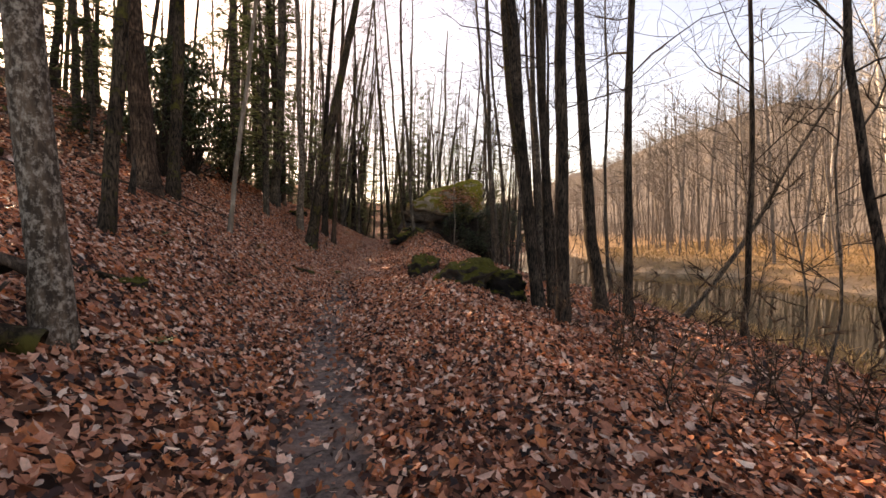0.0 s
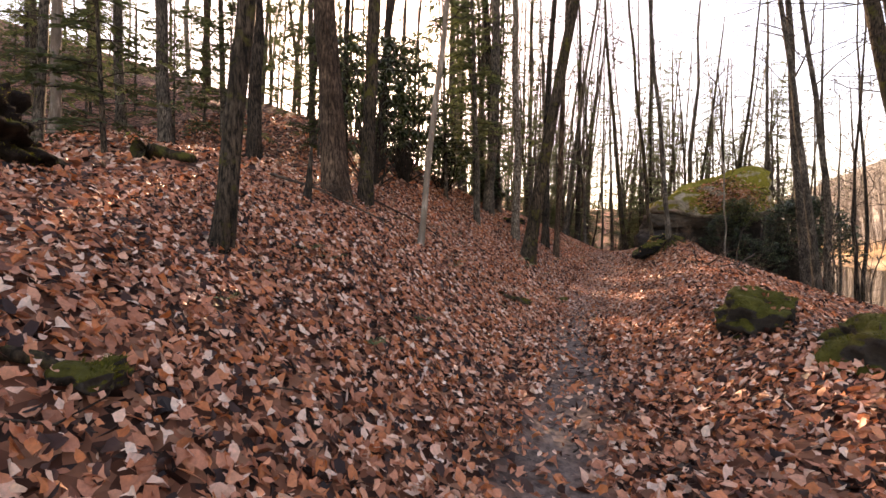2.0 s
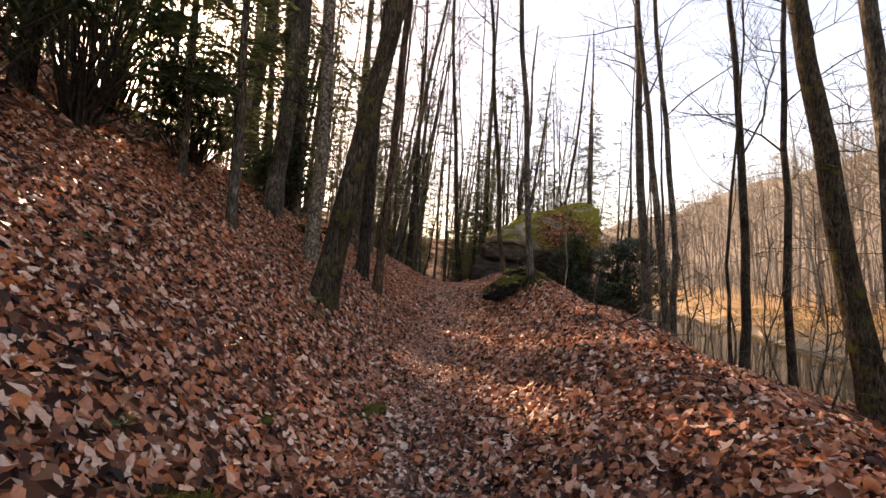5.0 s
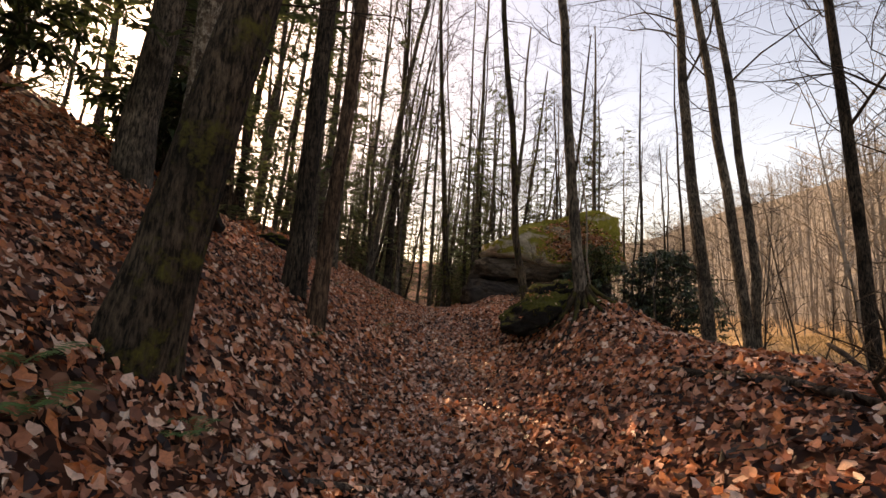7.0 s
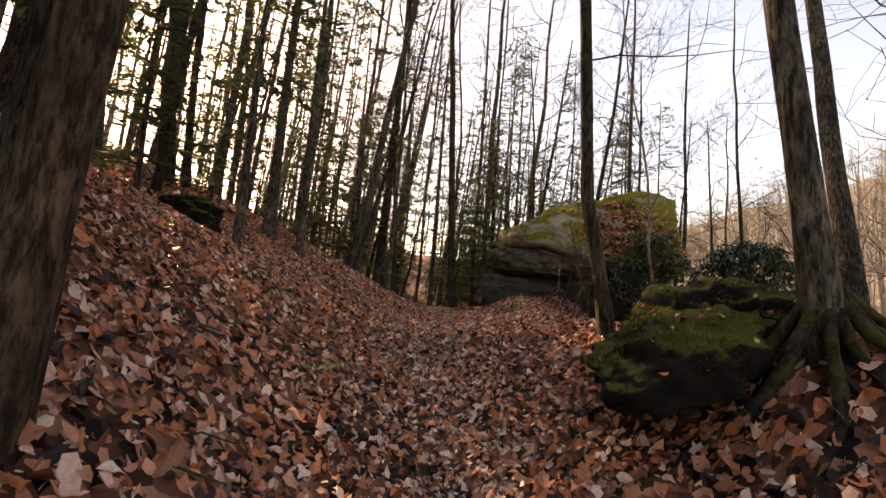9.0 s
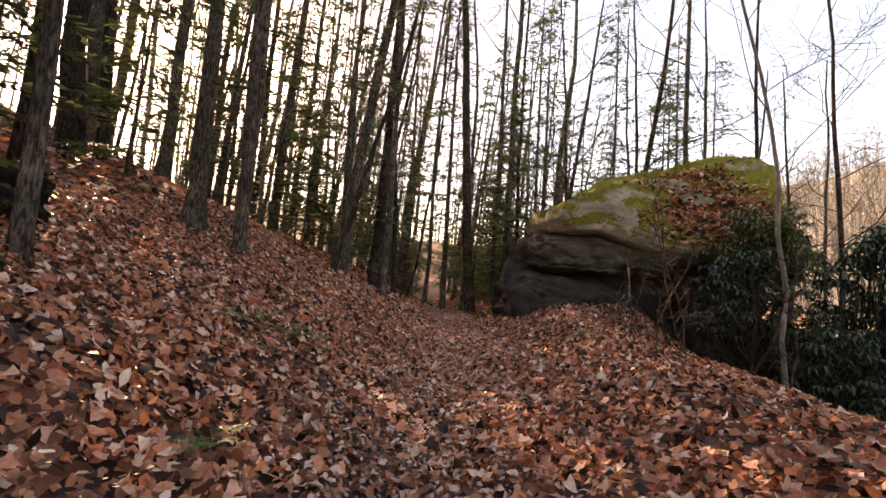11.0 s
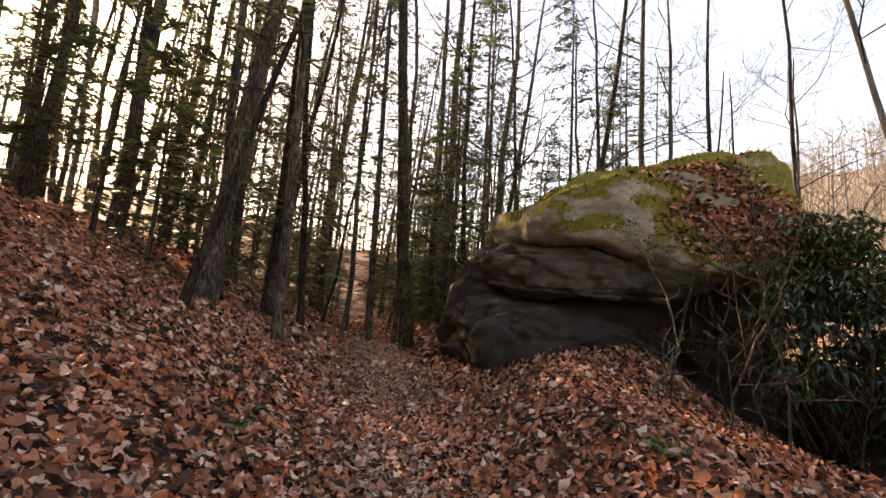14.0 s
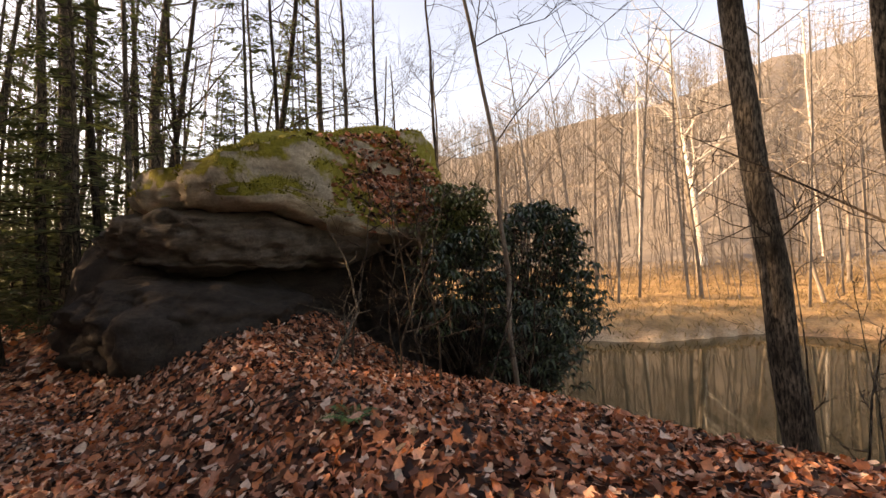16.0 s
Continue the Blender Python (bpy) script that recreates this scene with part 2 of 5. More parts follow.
BANK_HUMP = [0.0, 0.0, 0.35, 0.5, 0.9, 0.3, 0.25, 0.5, 0.5, 0.3, 0.2]
BANK_MID = [2.3, 2.3, 2.3, 2.4, 3.1, 2.5, 2.3, 2.3, 2.3, 2.3, 2.3]
BANK_WIDE = [0.95, 0.95, 0.95, 1.1, 1.7, 1.1, 0.95, 0.95, 0.95, 0.95, 0.95]
BANK_FALL = [0.2, 0.2, 0.2, 0.19, 0.2, 0.45, 0.6, 0.75, 0.7, 0.3, 0.2]
BANK_EDGE = [2.4, 2.4, 3.0, 3.3, 4.7, 4.4, 4.2, 4.5, 5.4, 9.5, 11.0]
SHORE_Y = [-200, -30, 5, 16, 28, 31.6, 34.6, 42, 62, 120, 420]
SHORE_X = [40, 26, 22, 22, 21, 16.1, 14.7, 16.5, 19.5, 16, 0]
WATER_Z = -2.2
BED_Z = -2.9


def soft(v, k):
    """A ramp that starts gently at zero."""
    return np.where(v / k > 30, v, k * np.log1p(np.exp(np.clip(v / k, -30, 30))))


def land(x, y):
    """Height of the bare ground."""
    x, y = np.asarray(x, float), np.asarray(y, float)
    u = x - np.interp(y, PATH_Y, PATH_X)
    v = -u
    z = np.interp(y, PATH_Y, PATH_Z)
    z = z + np.interp(y, [6, 9, 16, 20, 25, 28.5, 31, 36], [0.56, 0.65, 0.76, 0.74, 0.42, 0.44, 0.52, 0.46]) * soft(v - 0.8, 0.3) - np.interp(y, [11, 22], [0.42, 0.12]) * soft(v - 5.4, 0.9) - np.interp(y, [11, 22], [0.03, 0.2]) * soft(v - 12.5, 1.5)
    hump, fall, edge, mid, wide = (np.interp(y, BANK_Y, row) for row in (BANK_HUMP, BANK_FALL, BANK_EDGE, BANK_MID, BANK_WIDE))
    z = z + hump * np.exp(-(((u - mid) / wide) ** 2)) - fall * soft(u - edge, 0.25)
    # mound that carries the rooted tree
    z = z + 0.5 * np.exp(-(((x + 1.05) / 0.85) ** 2 + ((y - 20.9) / 1.2) ** 2))
    # leafy rise before the boulder
    z = z + 0.75 * np.exp(-(((x + 0.5) / 1.3) ** 2 + ((y - 32.2) / 1.5) ** 2))
    z = z + 0.03 * np.sin(1.7 * x + 0.6 * y) * np.sin(1.3 * y - 0.4 * x) * np.clip(np.abs(u) - 0.3, 0, 1)
    z = z - 0.04 * np.exp(-((u / 0.32) ** 2)) * (y < 60)
    rise = np.clip((y - 52) / 70, 0, 1)
    z = z + 11 * rise * rise * (3 - 2 * rise)
    z = BED_Z + soft(z - BED_Z, 0.12)
    # far bank, flood plain and hill
    d = x - np.interp(y, SHORE_Y, SHORE_X)
    far = BED_Z + 0.7 * np.clip(d + 1, 0, 1.0) + 0.85 * np.clip(d / 2.2, 0, 1) + 0.06 * soft(d - 3, 1) + 0.5 * soft(d - 30, 4)
    top = 52 + 5 * np.sin(y * 0.031 + 1) + 3 * np.sin(y * 0.083)
    far = np.where(far > top - 8, top - 8 + 8 * np.tanh((far - top + 8) / 8), far)
    mix = np.clip(d + 1.0, 0, 1)
    return z * (1 - mix) + far * mix


# ---- building helpers ----
def mesh_of(name, verts, faces, material, smooth=True):
    me = bpy.data.meshes.new(name)
    me.from_pydata([tuple(q) for q in verts], [], faces)
    me.materials.append(material)
    if smooth:
        me.polygons.foreach_set("use_smooth", np.ones(len(me.polygons), bool))
    me.update()
    return me


def quads_of(name, verts, per, faces, material):
    """One mesh of many alike pieces: verts (pieces, per, 3), faces as corners within a piece."""
    k, f = len(verts), np.array(faces)
    me = bpy.data.meshes.new(name)
    me.vertices.add(k * per)
    me.vertices.foreach_set("co", np.asarray(verts, np.float32).ravel())
    loops = (np.arange(k)[:, None, None] * per + f[None]).ravel()
    me.loops.add(len(loops))
    me.loops.foreach_set("vertex_index", loops.astype(np.int32))
    me.polygons.add(k * len(f))
    me.polygons.foreach_set("loop_start", np.arange(0, len(loops), f.shape[1], dtype=np.int32))
    me.materials.append(material)
    me.update(calc_edges=True)
    me.validate()
    return me


def thing(name, x, y, z, label, category, group="", turn=0.0):
    e = new(name)
    e.empty_display_size = 0.2
    e.matrix_basis = pose(x, y, z, 0, 0, turn)
    return tagged(e, label, category, group)


def part(name, me, parent, label="", kind=""):
    ob = new(name, me)
    ob.parent = parent
    return tagged(ob, label, kind=kind)


class Tubes:
    """Collects tapered tubes into one mesh."""

    def __init__(self):
        self.v, self.f = [], []

    def add(self, line, radii, sides=6, wobble=0.0, rng=None, cap=True):
        line = [Vector(q) for q in line]
        start = len(self.v)
        for i, (q, r) in enumerate(zip(line, radii)):
            d = (line[min(i + 1, len(line) - 1)] - line[max(i - 1, 0)]).normalized()
            a = d.cross(Vector((0.31, 0.95, 0.05))).normalized()
            b = d.cross(a)
            for s in range(sides):
                t = 2 * math.pi * s / sides
                rr = r * (1 + (wobble * (rng.random() - 0.5) * 2 if wobble else 0))
                self.v.append(q + (a * math.cos(t) + b * math.sin(t)) * rr)
        for i in range(len(line) - 1):
            for s in range(sides):
                s2 = (s + 1) % sides
                self.f.append((start + i * sides + s, start + i * sides + s2, start + (i + 1) * sides + s2, start + (i + 1) * sides + s))
        if cap:
            self.f.append(tuple(start + (len(line) - 1) * sides + s for s in range(sides)))

    def furrowed(self, line, radii, sides, seed, upto):
        """A trunk whose bark stands in ridges, with close rows up to a given height."""
        hs = [q.z for q in line]
        rows = list(np.linspace(hs[0], upto, 46)) + [h for h in hs if h > upto + 0.2]
        start = len(self.v)
        for h in rows:
            q = Vector((np.interp(h, hs, [p.x for p in line]), np.interp(h, hs, [p.y for p in line]), h))
            r = float(np.interp(h, hs, radii))
            for s in range(sides):
                t = 2 * math.pi * s / sides
                w = Vector((math.cos(t), math.sin(t), 0))
                ridge = (-1) ** s * 0.028 * (0.6 + noise.noise(Vector((s * 1.7, h * 1.1, seed))))
                ridge += 0.05 * noise.noise(Vector((w.x * 3.5, w.y * 3.5, h * 1.6 + seed))) + 0.11 * math.exp(-max(0, h) / 0.5) * math.sin(t * 5 + seed)
                self.v.append(q + w * r * (1 + ridge))
        for i in range(len(rows) - 1):
            for s in range(sides):
                s2 = (s + 1) % sides
                self.f.append((start + i * sides + s, start + i * sides + s2, start + (i + 1) * sides + s2, start + (i + 1) * sides + s))

    def mesh(self, name, material):
        return mesh_of(name, self.v, self.f, material)


def limb(tubes, rng, at, way, length, radius, depth, sides, droop=0.0, tips=None):
    """A crooked limb that forks, down to twigs."""
    n = 3 + depth
    line, radii, d = [Vector(at)], [radius], Vector(way).normalized()
    for i in range(n):
        d = (d + Vector((rng.gauss(0, 0.24), rng.gauss(0, 0.24), rng.gauss(0.05, 0.16) - droop))).normalized()
        line.append(line[-1] + d * (length / n))
        radii.append(radius * (1 - 0.85 * (i + 1) / n) + 0.0015)
    tubes.add(line, radii, sides)
    if tips is not None:
        tips.append((line[-1], d))
    if depth:
        for k in range(rng.randint(4, 7)):
            i = rng.randint(1, n)
            side = Vector((rng.gauss(0, 1), rng.gauss(0, 1), rng.gauss(0.25, 0.5))).normalized()
            limb(tubes, rng, line[i], d * 0.7 + side * 0.9, length * rng.uniform(0.35, 0.65), radii[i] * 0.55 + 0.001, depth - 1, max(3, sides - 2), droop, tips)


def trunk_line(rng, height, lean, bow=0.0, crook=1.0, steps=13):
    line, off = [], Vector((0, 0))
    for i in range(steps + 1):
        h = height * (i / steps) ** 1.25
        if i > 1:
            off += Vector((rng.gauss(0, 0.02), rng.gauss(0, 0.02))) * crook * height / 14
        b = bow * math.sin(math.pi * min(1, h / height * 1.6))
        line.append(Vector((lean[0] * h + off.x + b, lean[1] * h + off.y, h)))
    return line


def bare_tree(x, y, dia, lean=(0, 0), height=22.0, seed=0, material=None, limbs=10, low=0.35, label="", bow=None, crook=1.6, flare=1.35, sides=12, deep=2, sink=0.15, name="tree", group="bare woodland trees", ridges=0, spread=1.0):
    """A leafless forest tree: trunk with root flare, and limbs with twigs."""
    rng = random.Random(seed)
    bow = rng.uniform(-0.28, 0.28) if bow is None else bow
    z = float(land(x, y)) - sink
    material = material or BARK_GREY
    e = thing(name, x, y, z, label or "tall bare deciduous tree with grey-brown bark on leafy slope", "tree", group)
    line = trunk_line(rng, height, lean, bow, crook)
    r = dia / 2
    radii = [r * (1.0 - 0.72 * (q.z / height)) * (1 + (flare - 1) * math.exp(-q.z / (1.3 * dia))) for q in line]
    fine, fr = [], []
    for i in range(len(line) - 1):
        for k in range(2 if i < 6 else 1):
            t = k / (2 if i < 6 else 1)
            fine.append(line[i].lerp(line[i + 1], t))
            fr.append(radii[i] + (radii[i + 1] - radii[i]) * t)
    fine[:1] = [Vector((0, 0, -0.25)), fine[0], fine[0].lerp(fine[1], 0.35)]
    fr[:1] = [fr[0] * 1.08, fr[0], fr[0] + (fr[1] - fr[0]) * 0.5]
    fine, fr = fine + [line[-1]], fr + [radii[-1] * 0.8]
    trunk = Tubes()
    if ridges:
        trunk.furrowed(fine, fr, ridges, seed, 7.0)
    else:
        trunk.add(fine, fr, sides, 0.055, rng)
    part("trunk", trunk.mesh("trunk", material), e)
    joined = Tubes()
    for k in range(limbs):
        crown = Tubes() if deep > 1 else joined
        h = height * (low + (0.98 - low) * (k + rng.random()) / limbs)
        i = max(j for j, q in enumerate(line) if q.z <= h)
        at = line[i].lerp(line[min(i + 1, len(line) - 1)], 0.0 if i + 1 >= len(line) else (h - line[i].z) / (line[i + 1].z - line[i].z))
        a = rng.random() * 2 * math.pi
        up = rng.uniform(0.35, 1.1)
        size = height * rng.uniform(0.15, 0.27) * (1.15 - 0.5 * h / height) * spread
        limb(crown, rng, at, (math.cos(a), math.sin(a), up), size, max(0.01, radii[i] * rng.uniform(0.2, 0.36) * spread), deep, 5)
        if deep > 1:
            part("limb", crown.mesh("limb", TWIG if material is not BARK_WHITE else BARK_WHITE), e)
    if height > 15 and deep > 1 and material is not BARK_WHITE:
        dead = Tubes()
        for k in range(11):
            h = rng.uniform(2.8, height * 0.55)
            i = max(j for j, q in enumerate(line) if q.z <= h)
            at = line[i].lerp(line[i + 1], (h - line[i].z) / (line[i + 1].z - line[i].z))
            a = rng.random() * 2 * math.pi
            limb(dead, rng, at, (math.cos(a), math.sin(a), rng.uniform(-0.1, 0.35)), rng.uniform(0.8, 2.4), rng.uniform(0.008, 0.016), 1, 3)
        part("twigwork", dead.mesh("twigwork", TWIG), e, "thin level dead twigs", kind="stuff")
    if limbs and deep == 1:
        part("twigwork", joined.mesh("twigwork", material), e, kind="stuff")
    return e


def sprays(rng, at, way, length, count, width=0.034, size=0.26):
    """Flat needle sprays along a bough."""
    out = []
    d = Vector(way).normalized()
    side = d.cross(Vector((0, 0, 1))).normalized()
    for k in range(count):
        t = (k + rng.random()) / count
        q = Vector(at) + d * length * t + Vector((0, 0, -0.25 * length * t * t))
        w = (side * rng.choice((-1, 1)) + d * rng.uniform(0.2, 1.0) + Vector((0, 0, rng.uniform(-0.5, 0.1)))).normalized()
        s = size * rng.uniform(0.6, 1.3)
        c = w.cross(Vector((rng.gauss(0, 0.3), rng.gauss(0, 0.3), 1))).normalized() * width * rng.uniform(0.6, 1.4)
        out.append([q, q + w * s + c, q + w * s * 0.8 - c])
    return out


def hemlock(x, y, dia, height=15.0, seed=0, lean=(0, 0), first=1.8, boughs=70, reach=2.2, thin=1.0, label="", group="hemlocks", sink=0.15):
    """A shade-grown hemlock with sparse, drooping boughs."""
    rng = random.Random(seed)
    e = thing("hemlock", x, y, float(land(x, y)) - sink, label or "slender hemlock with sparse drooping green boughs", "tree", group)
    line = trunk_line(rng, height, lean, 0, 0.4)
    trunk = Tubes()
    trunk.add([Vector((0, 0, -0.25))] + line, [dia * 0.62] + [dia / 2 * (1 - 0.85 * q.z / height) * (1 + 0.3 * math.exp(-q.z / dia)) for q in line], 9, 0.05, rng)
    part("trunk", trunk.mesh("trunk", BARK_GREY), e)
    wood, green = Tubes(), []
    for k in range(boughs):
        h = first + (height - first) * (k + rng.random()) / boughs
        i = max(j for j, q in enumerate(line) if q.z <= h)
        a = rng.random() * 2 * math.pi
        size = reach * rng.uniform(0.5, 1.1) * (1.05 - 0.8 * h / height)
        way = Vector((math.cos(a), math.sin(a), rng.uniform(-0.15, 0.3)))
        at = line[i].lerp(line[min(i + 1, len(line) - 1)], 0.5)
        at.z = h
        pts = [at + way * size * t + Vector((0, 0, -0.25 * size * t * t)) for t in (0, 0.35, 0.7, 1)]
        wood.add(pts, [0.018, 0.012, 0.007, 0.003], 3)
        green += sprays(rng, at + way * size * 0.25, way, size * 0.85, int(60 * thin * size / 1.5) + 4)
    part("branchwork", wood.mesh("branchwork", TWIG), e, kind="stuff")
    part("foliage", quads_of("foliage", np.array(green, np.float32), 3, [(0, 1, 2)], HEMLOCK), e, kind="stuff")
    return e


def whorls(rng, places, size, droop):
    """Whorls of long leathery leaves."""
    out = []
    for q, d in places:
        k = rng.randint(5, 8)
        a0 = rng.random() * 6.28
        for i in range(k):
            a = a0 + 6.28 * i / k
            w = Vector((math.cos(a), math.sin(a), rng.uniform(-0.9, 0.25) * droop)).normalized()
            s = size * rng.uniform(0.7, 1.25)
            c = w.cross(Vector((0, 0, 1))).normalized() * s * 0.17
            m = Vector(q) + w * s * 0.55
            fold = Vector((0, 0, 0.03 * s / 0.13))
            tip = Vector(q) + w * s + Vector((0, 0, -0.25 * s * droop))
            out.append([Vector(q), m + c + fold, tip, m - c + fold, m])
    return out


def rhododendron(x, y, z, size, seed, count, label, material=None, leaf=0.15, base=None, droop=1.0):
    """An evergreen shrub: crooked stems that end in leaf whorls, filling a rounded space."""
    rng = random.Random(seed)
    foot = base or (x, y, float(land(x, y)))
    e = thing("rhododendron", foot[0], foot[1], foot[2], label, "shrub", "rhododendrons")
    stems, tips = Tubes(), []
    for k in range(count):
        a, h = rng.random() * 6.28, rng.uniform(-0.55, 1.0)
        rr = math.sqrt(max(0, 1 - h * h * 0.9)) * rng.uniform(0.3, 1.0) ** 0.5
        rr *= 0.85 + 0.75 * noise.noise(Vector((math.cos(a) * 1.4 + seed, math.sin(a) * 1.4, h * 1.6)))
        q = Vector((x + size[0] * rr * math.cos(a), y + size[1] * rr * math.sin(a), z + size[2] * h)) - Vector(foot)
        q += Vector((rng.gauss(0, 0.1), rng.gauss(0, 0.1), rng.gauss(0, 0.12)))
        tips.append((q, q.normalized()))
        if k % 5 == 0:
            b = Vector((rng.gauss(0, 0.12), rng.gauss(0, 0.12), -0.1))
            mid = b.lerp(q, 0.5) + Vector((rng.gauss(0, 0.15), rng.gauss(0, 0.15), rng.gauss(-0.1, 0.15)))
            stems.add([b, b.lerp(mid, 0.5) + Vector((rng.gauss(0, 0.06), rng.gauss(0, 0.06), 0)), mid, mid.lerp(q, 0.6), q], [0.028, 0.022, 0.016, 0.009, 0.004], 5)
        else:
            near = tips[rng.randrange(len(tips))][0]
            if (near - q).length < 1.0:
                stems.add([near, near.lerp(q, 0.5) - Vector((0, 0, 0.05)), q], [0.007, 0.005, 0.003], 3)
    part("stemwork", stems.mesh("stemwork", TWIG), e, kind="stuff")
    part("foliage", quads_of("foliage", np.array(whorls(rng, tips, leaf, droop), np.float32), 5, [(0, 1, 4), (1, 2, 4), (2, 3, 4), (3, 0, 4)], material or RHODO), e, kind="stuff")
    return e


def stone_mesh(name, size, seed, material, power=3.0, rough=0.12, detail=4, shape=None, freq=1.0, strata=0.0):
    """A weathered stone: a rounded block broken up by noise at three scales."""
    bm = bmesh.new()
    bmesh.ops.create_icosphere(bm, subdivisions=detail, radius=1)
    off = Vector((seed * 3.7, seed * 1.9, seed * 5.3))
    for q in bm.verts:
        d = q.co.normalized()
        k = (abs(d.x) ** power + abs(d.y) ** power + abs(d.z) ** power) ** (-1 / power)
        p = Vector((d.x * size[0], d.y * size[1], d.z * size[2])) * k
        if shape:
            p = Vector(shape(p))
        w = p * freq
        n1 = noise.noise(w * 0.55 + off)
        n2 = noise.noise(Vector((w.x * 1.6, w.y * 1.6, w.z * 3.4)) + off)
        n3 = noise.noise(w * 5.5 + off)
        n4 = noise.noise(w * 14 + off)
        p += Vector((d.x, d.y, d.z * 0.6)) * (n1 * 1.6 + n2 * 1.0 + n3 * 0.5 + n4 * 0.22) * rough
        if strata:
            step = (p.z * 1.7 + 0.6 * n1 + 0.12 * n3) % 1.0
            p += Vector((d.x, d.y, 0)) * strata * (step ** 3 - 0.5 * math.exp(-((step - 0.02) / 0.05) ** 2))
        q.co = p
    me = bpy.data.meshes.new(name)
    bm.to_mesh(me)
    bm.free()
    me.materials.append(material)
    me.polygons.foreach_set("use_smooth", np.ones(len(me.polygons), bool))
    return me


def moss_on(ob, count, seed, least=0.3, size=(0.02, 0.05), freq=3.0, level=0.0, material=None):
    """Short moss blades in patches on the upper faces of a stone, as one part of it."""
    rng = np.random.default_rng(seed)
    me, k = ob.data, len(ob.data.polygons)
    c, nr, ar = np.empty(k * 3), np.empty(k * 3), np.empty(k)
    me.polygons.foreach_get("center", c)
    me.polygons.foreach_get("normal", nr)
    me.polygons.foreach_get("area", ar)
    c, nr = c.reshape(-1, 3), nr.reshape(-1, 3)
    patch = np.array([noise.noise(Vector(q) * freq) + 0.4 * noise.noise(Vector(q) * freq * 4) for q in c])
    w = ar * (nr[:, 2] + 0.35 * patch > least) * (patch > level)
    i = rng.choice(k, count, p=w / w.sum())
    root = c[i] + rng.normal(0, 1, (count, 3)) * np.sqrt(ar[i])[:, None] * 0.45
    root -= nr[i] * np.sum((root - c[i]) * nr[i], 1)[:, None]
    up = nr[i] + rng.normal(0, 0.55, (count, 3))
    tall = rng.uniform(*size, count)[:, None]
    side = np.cross(up, rng.normal(0, 1, (count, 3)))
    side *= 0.3 * tall / np.maximum(np.linalg.norm(side, axis=1), 1e-6)[:, None]
    v = np.stack([root - side - 0.01 * nr[i], root + side - 0.01 * nr[i], root + up * tall], 1)
    return part("moss", quads_of("moss", v, 3, [(0, 1, 2)], material or MOSS), ob, "short yellow-green moss", "stuff")


def stone(x, y, size, seed, label, material=None, turn=0.0, lift=0.0, power=3.0, rough=0.12, detail=4, name="stone", category="stone", group="mossy stones", freq=2.2):
    e = new(name, stone_mesh(name, size, seed, material or ROCK_MOSS, power, rough, detail=detail, freq=freq))
    e.matrix_basis = pose(x, y, float(land(x, y)) + lift, 0, 0, turn)
    if "moss" in label:
        moss_on(e, int(7000 * min(1.0, size[0] * size[1] / 0.2)), seed, 0.35 if material is None else 0.55, (0.007, 0.02), 4.0, -0.15 if material is None else 0.05)
    return tagged(e, label, category, group)


def branch(points, radius, label, seed=0, material=None, twigs=3, name="fallen_branch", category="branch", group="fallen branches"):
    """A fallen branch with side twigs, lying on the litter. Points: x, y and height over the ground."""
    rng = random.Random(seed)
    pts = [Vector((px, py, float(land(px, py)) + pz)) for px, py, pz in points]
    o = pts[0].copy()
    t = Tubes()
    fine = []
    for a, b in zip(pts, pts[1:]):
        for k in range(3):
            q = a.lerp(b, k / 3)
            fine.append(q + Vector((rng.gauss(0, radius * 0.5), rng.gauss(0, radius * 0.5), 0)) - o)
    fine.append(pts[-1] - o)
    m = len(fine)
    t.add(fine, [radius * (1 - 0.65 * i / m) for i in range(m)], 7, 0.08, rng)
    e = new(name, t.mesh(name, material or DEAD_WOOD))
    e.location = o
    if twigs:
        w = Tubes()
        for k in range(twigs):
            i = rng.randint(m // 3, m - 2)
            d = (fine[i + 1] - fine[i]).normalized()
            limb(w, rng, fine[i], d + Vector((rng.gauss(0, 0.7), rng.gauss(0, 0.7), rng.uniform(0.1, 0.6))), rng.uniform(0.4, 1.0), radius * 0.4, 1, 4)
        part("twigwork", w.mesh("twigwork", material or DEAD_WOOD), e, kind="stuff")
    return tagged(e, label, category, group)


def fern(x, y, size, seed, fronds=7, label="small green fern growing through brown fallen leaves"):
    rng = random.Random(seed)
    e = thing("fern", x, y, float(land(x, y)), label, "fern", "ferns")
    for k in range(fronds):
        a = 6.28 * k / fronds + rng.uniform(-0.3, 0.3)
        w, s = Vector((math.cos(a), math.sin(a), 0)), size * rng.uniform(0.7, 1.2)
        side = Vector((-w.y, w.x, 0))
        leaves = []
        for i in range(16):
            t = (i + 1) / 17
            q = w * s * t + Vector((0, 0, s * (1.05 * t - 0.95 * t * t) + 0.05))
            ln = s * 0.22 * math.sin(math.pi * min(1, t * 0.85 + 0.16))
            for sg in (-1, 1):
                d = (side * sg + w * 0.35 + Vector((0, 0, -0.15))).normalized()
                leaves.append([q, q + d * ln * 0.5 + w * ln * 0.17, q + d * ln, q + d * ln * 0.5 - w * ln * 0.15])
        part("frond", quads_of("frond", np.array(leaves, np.float32), 4, [(0, 1, 2, 3)], FERN), e)
    return e


# ---- ground, water, leaf litter ----
def spread(lo, hi, step, far_lo, far_hi, grow=1.09):
    mid = list(np.arange(lo, hi, step))
    a, s = [lo], step
    while a[-1] > far_lo:
        s *= grow
        a.append(a[-1] - s)
    b, s = [mid[-1]], step
    while b[-1] < far_hi:
        s = min(s * grow, 9)
        b.append(b[-1] + s)
    return np.array(a[:0:-1] + mid + b[1:])


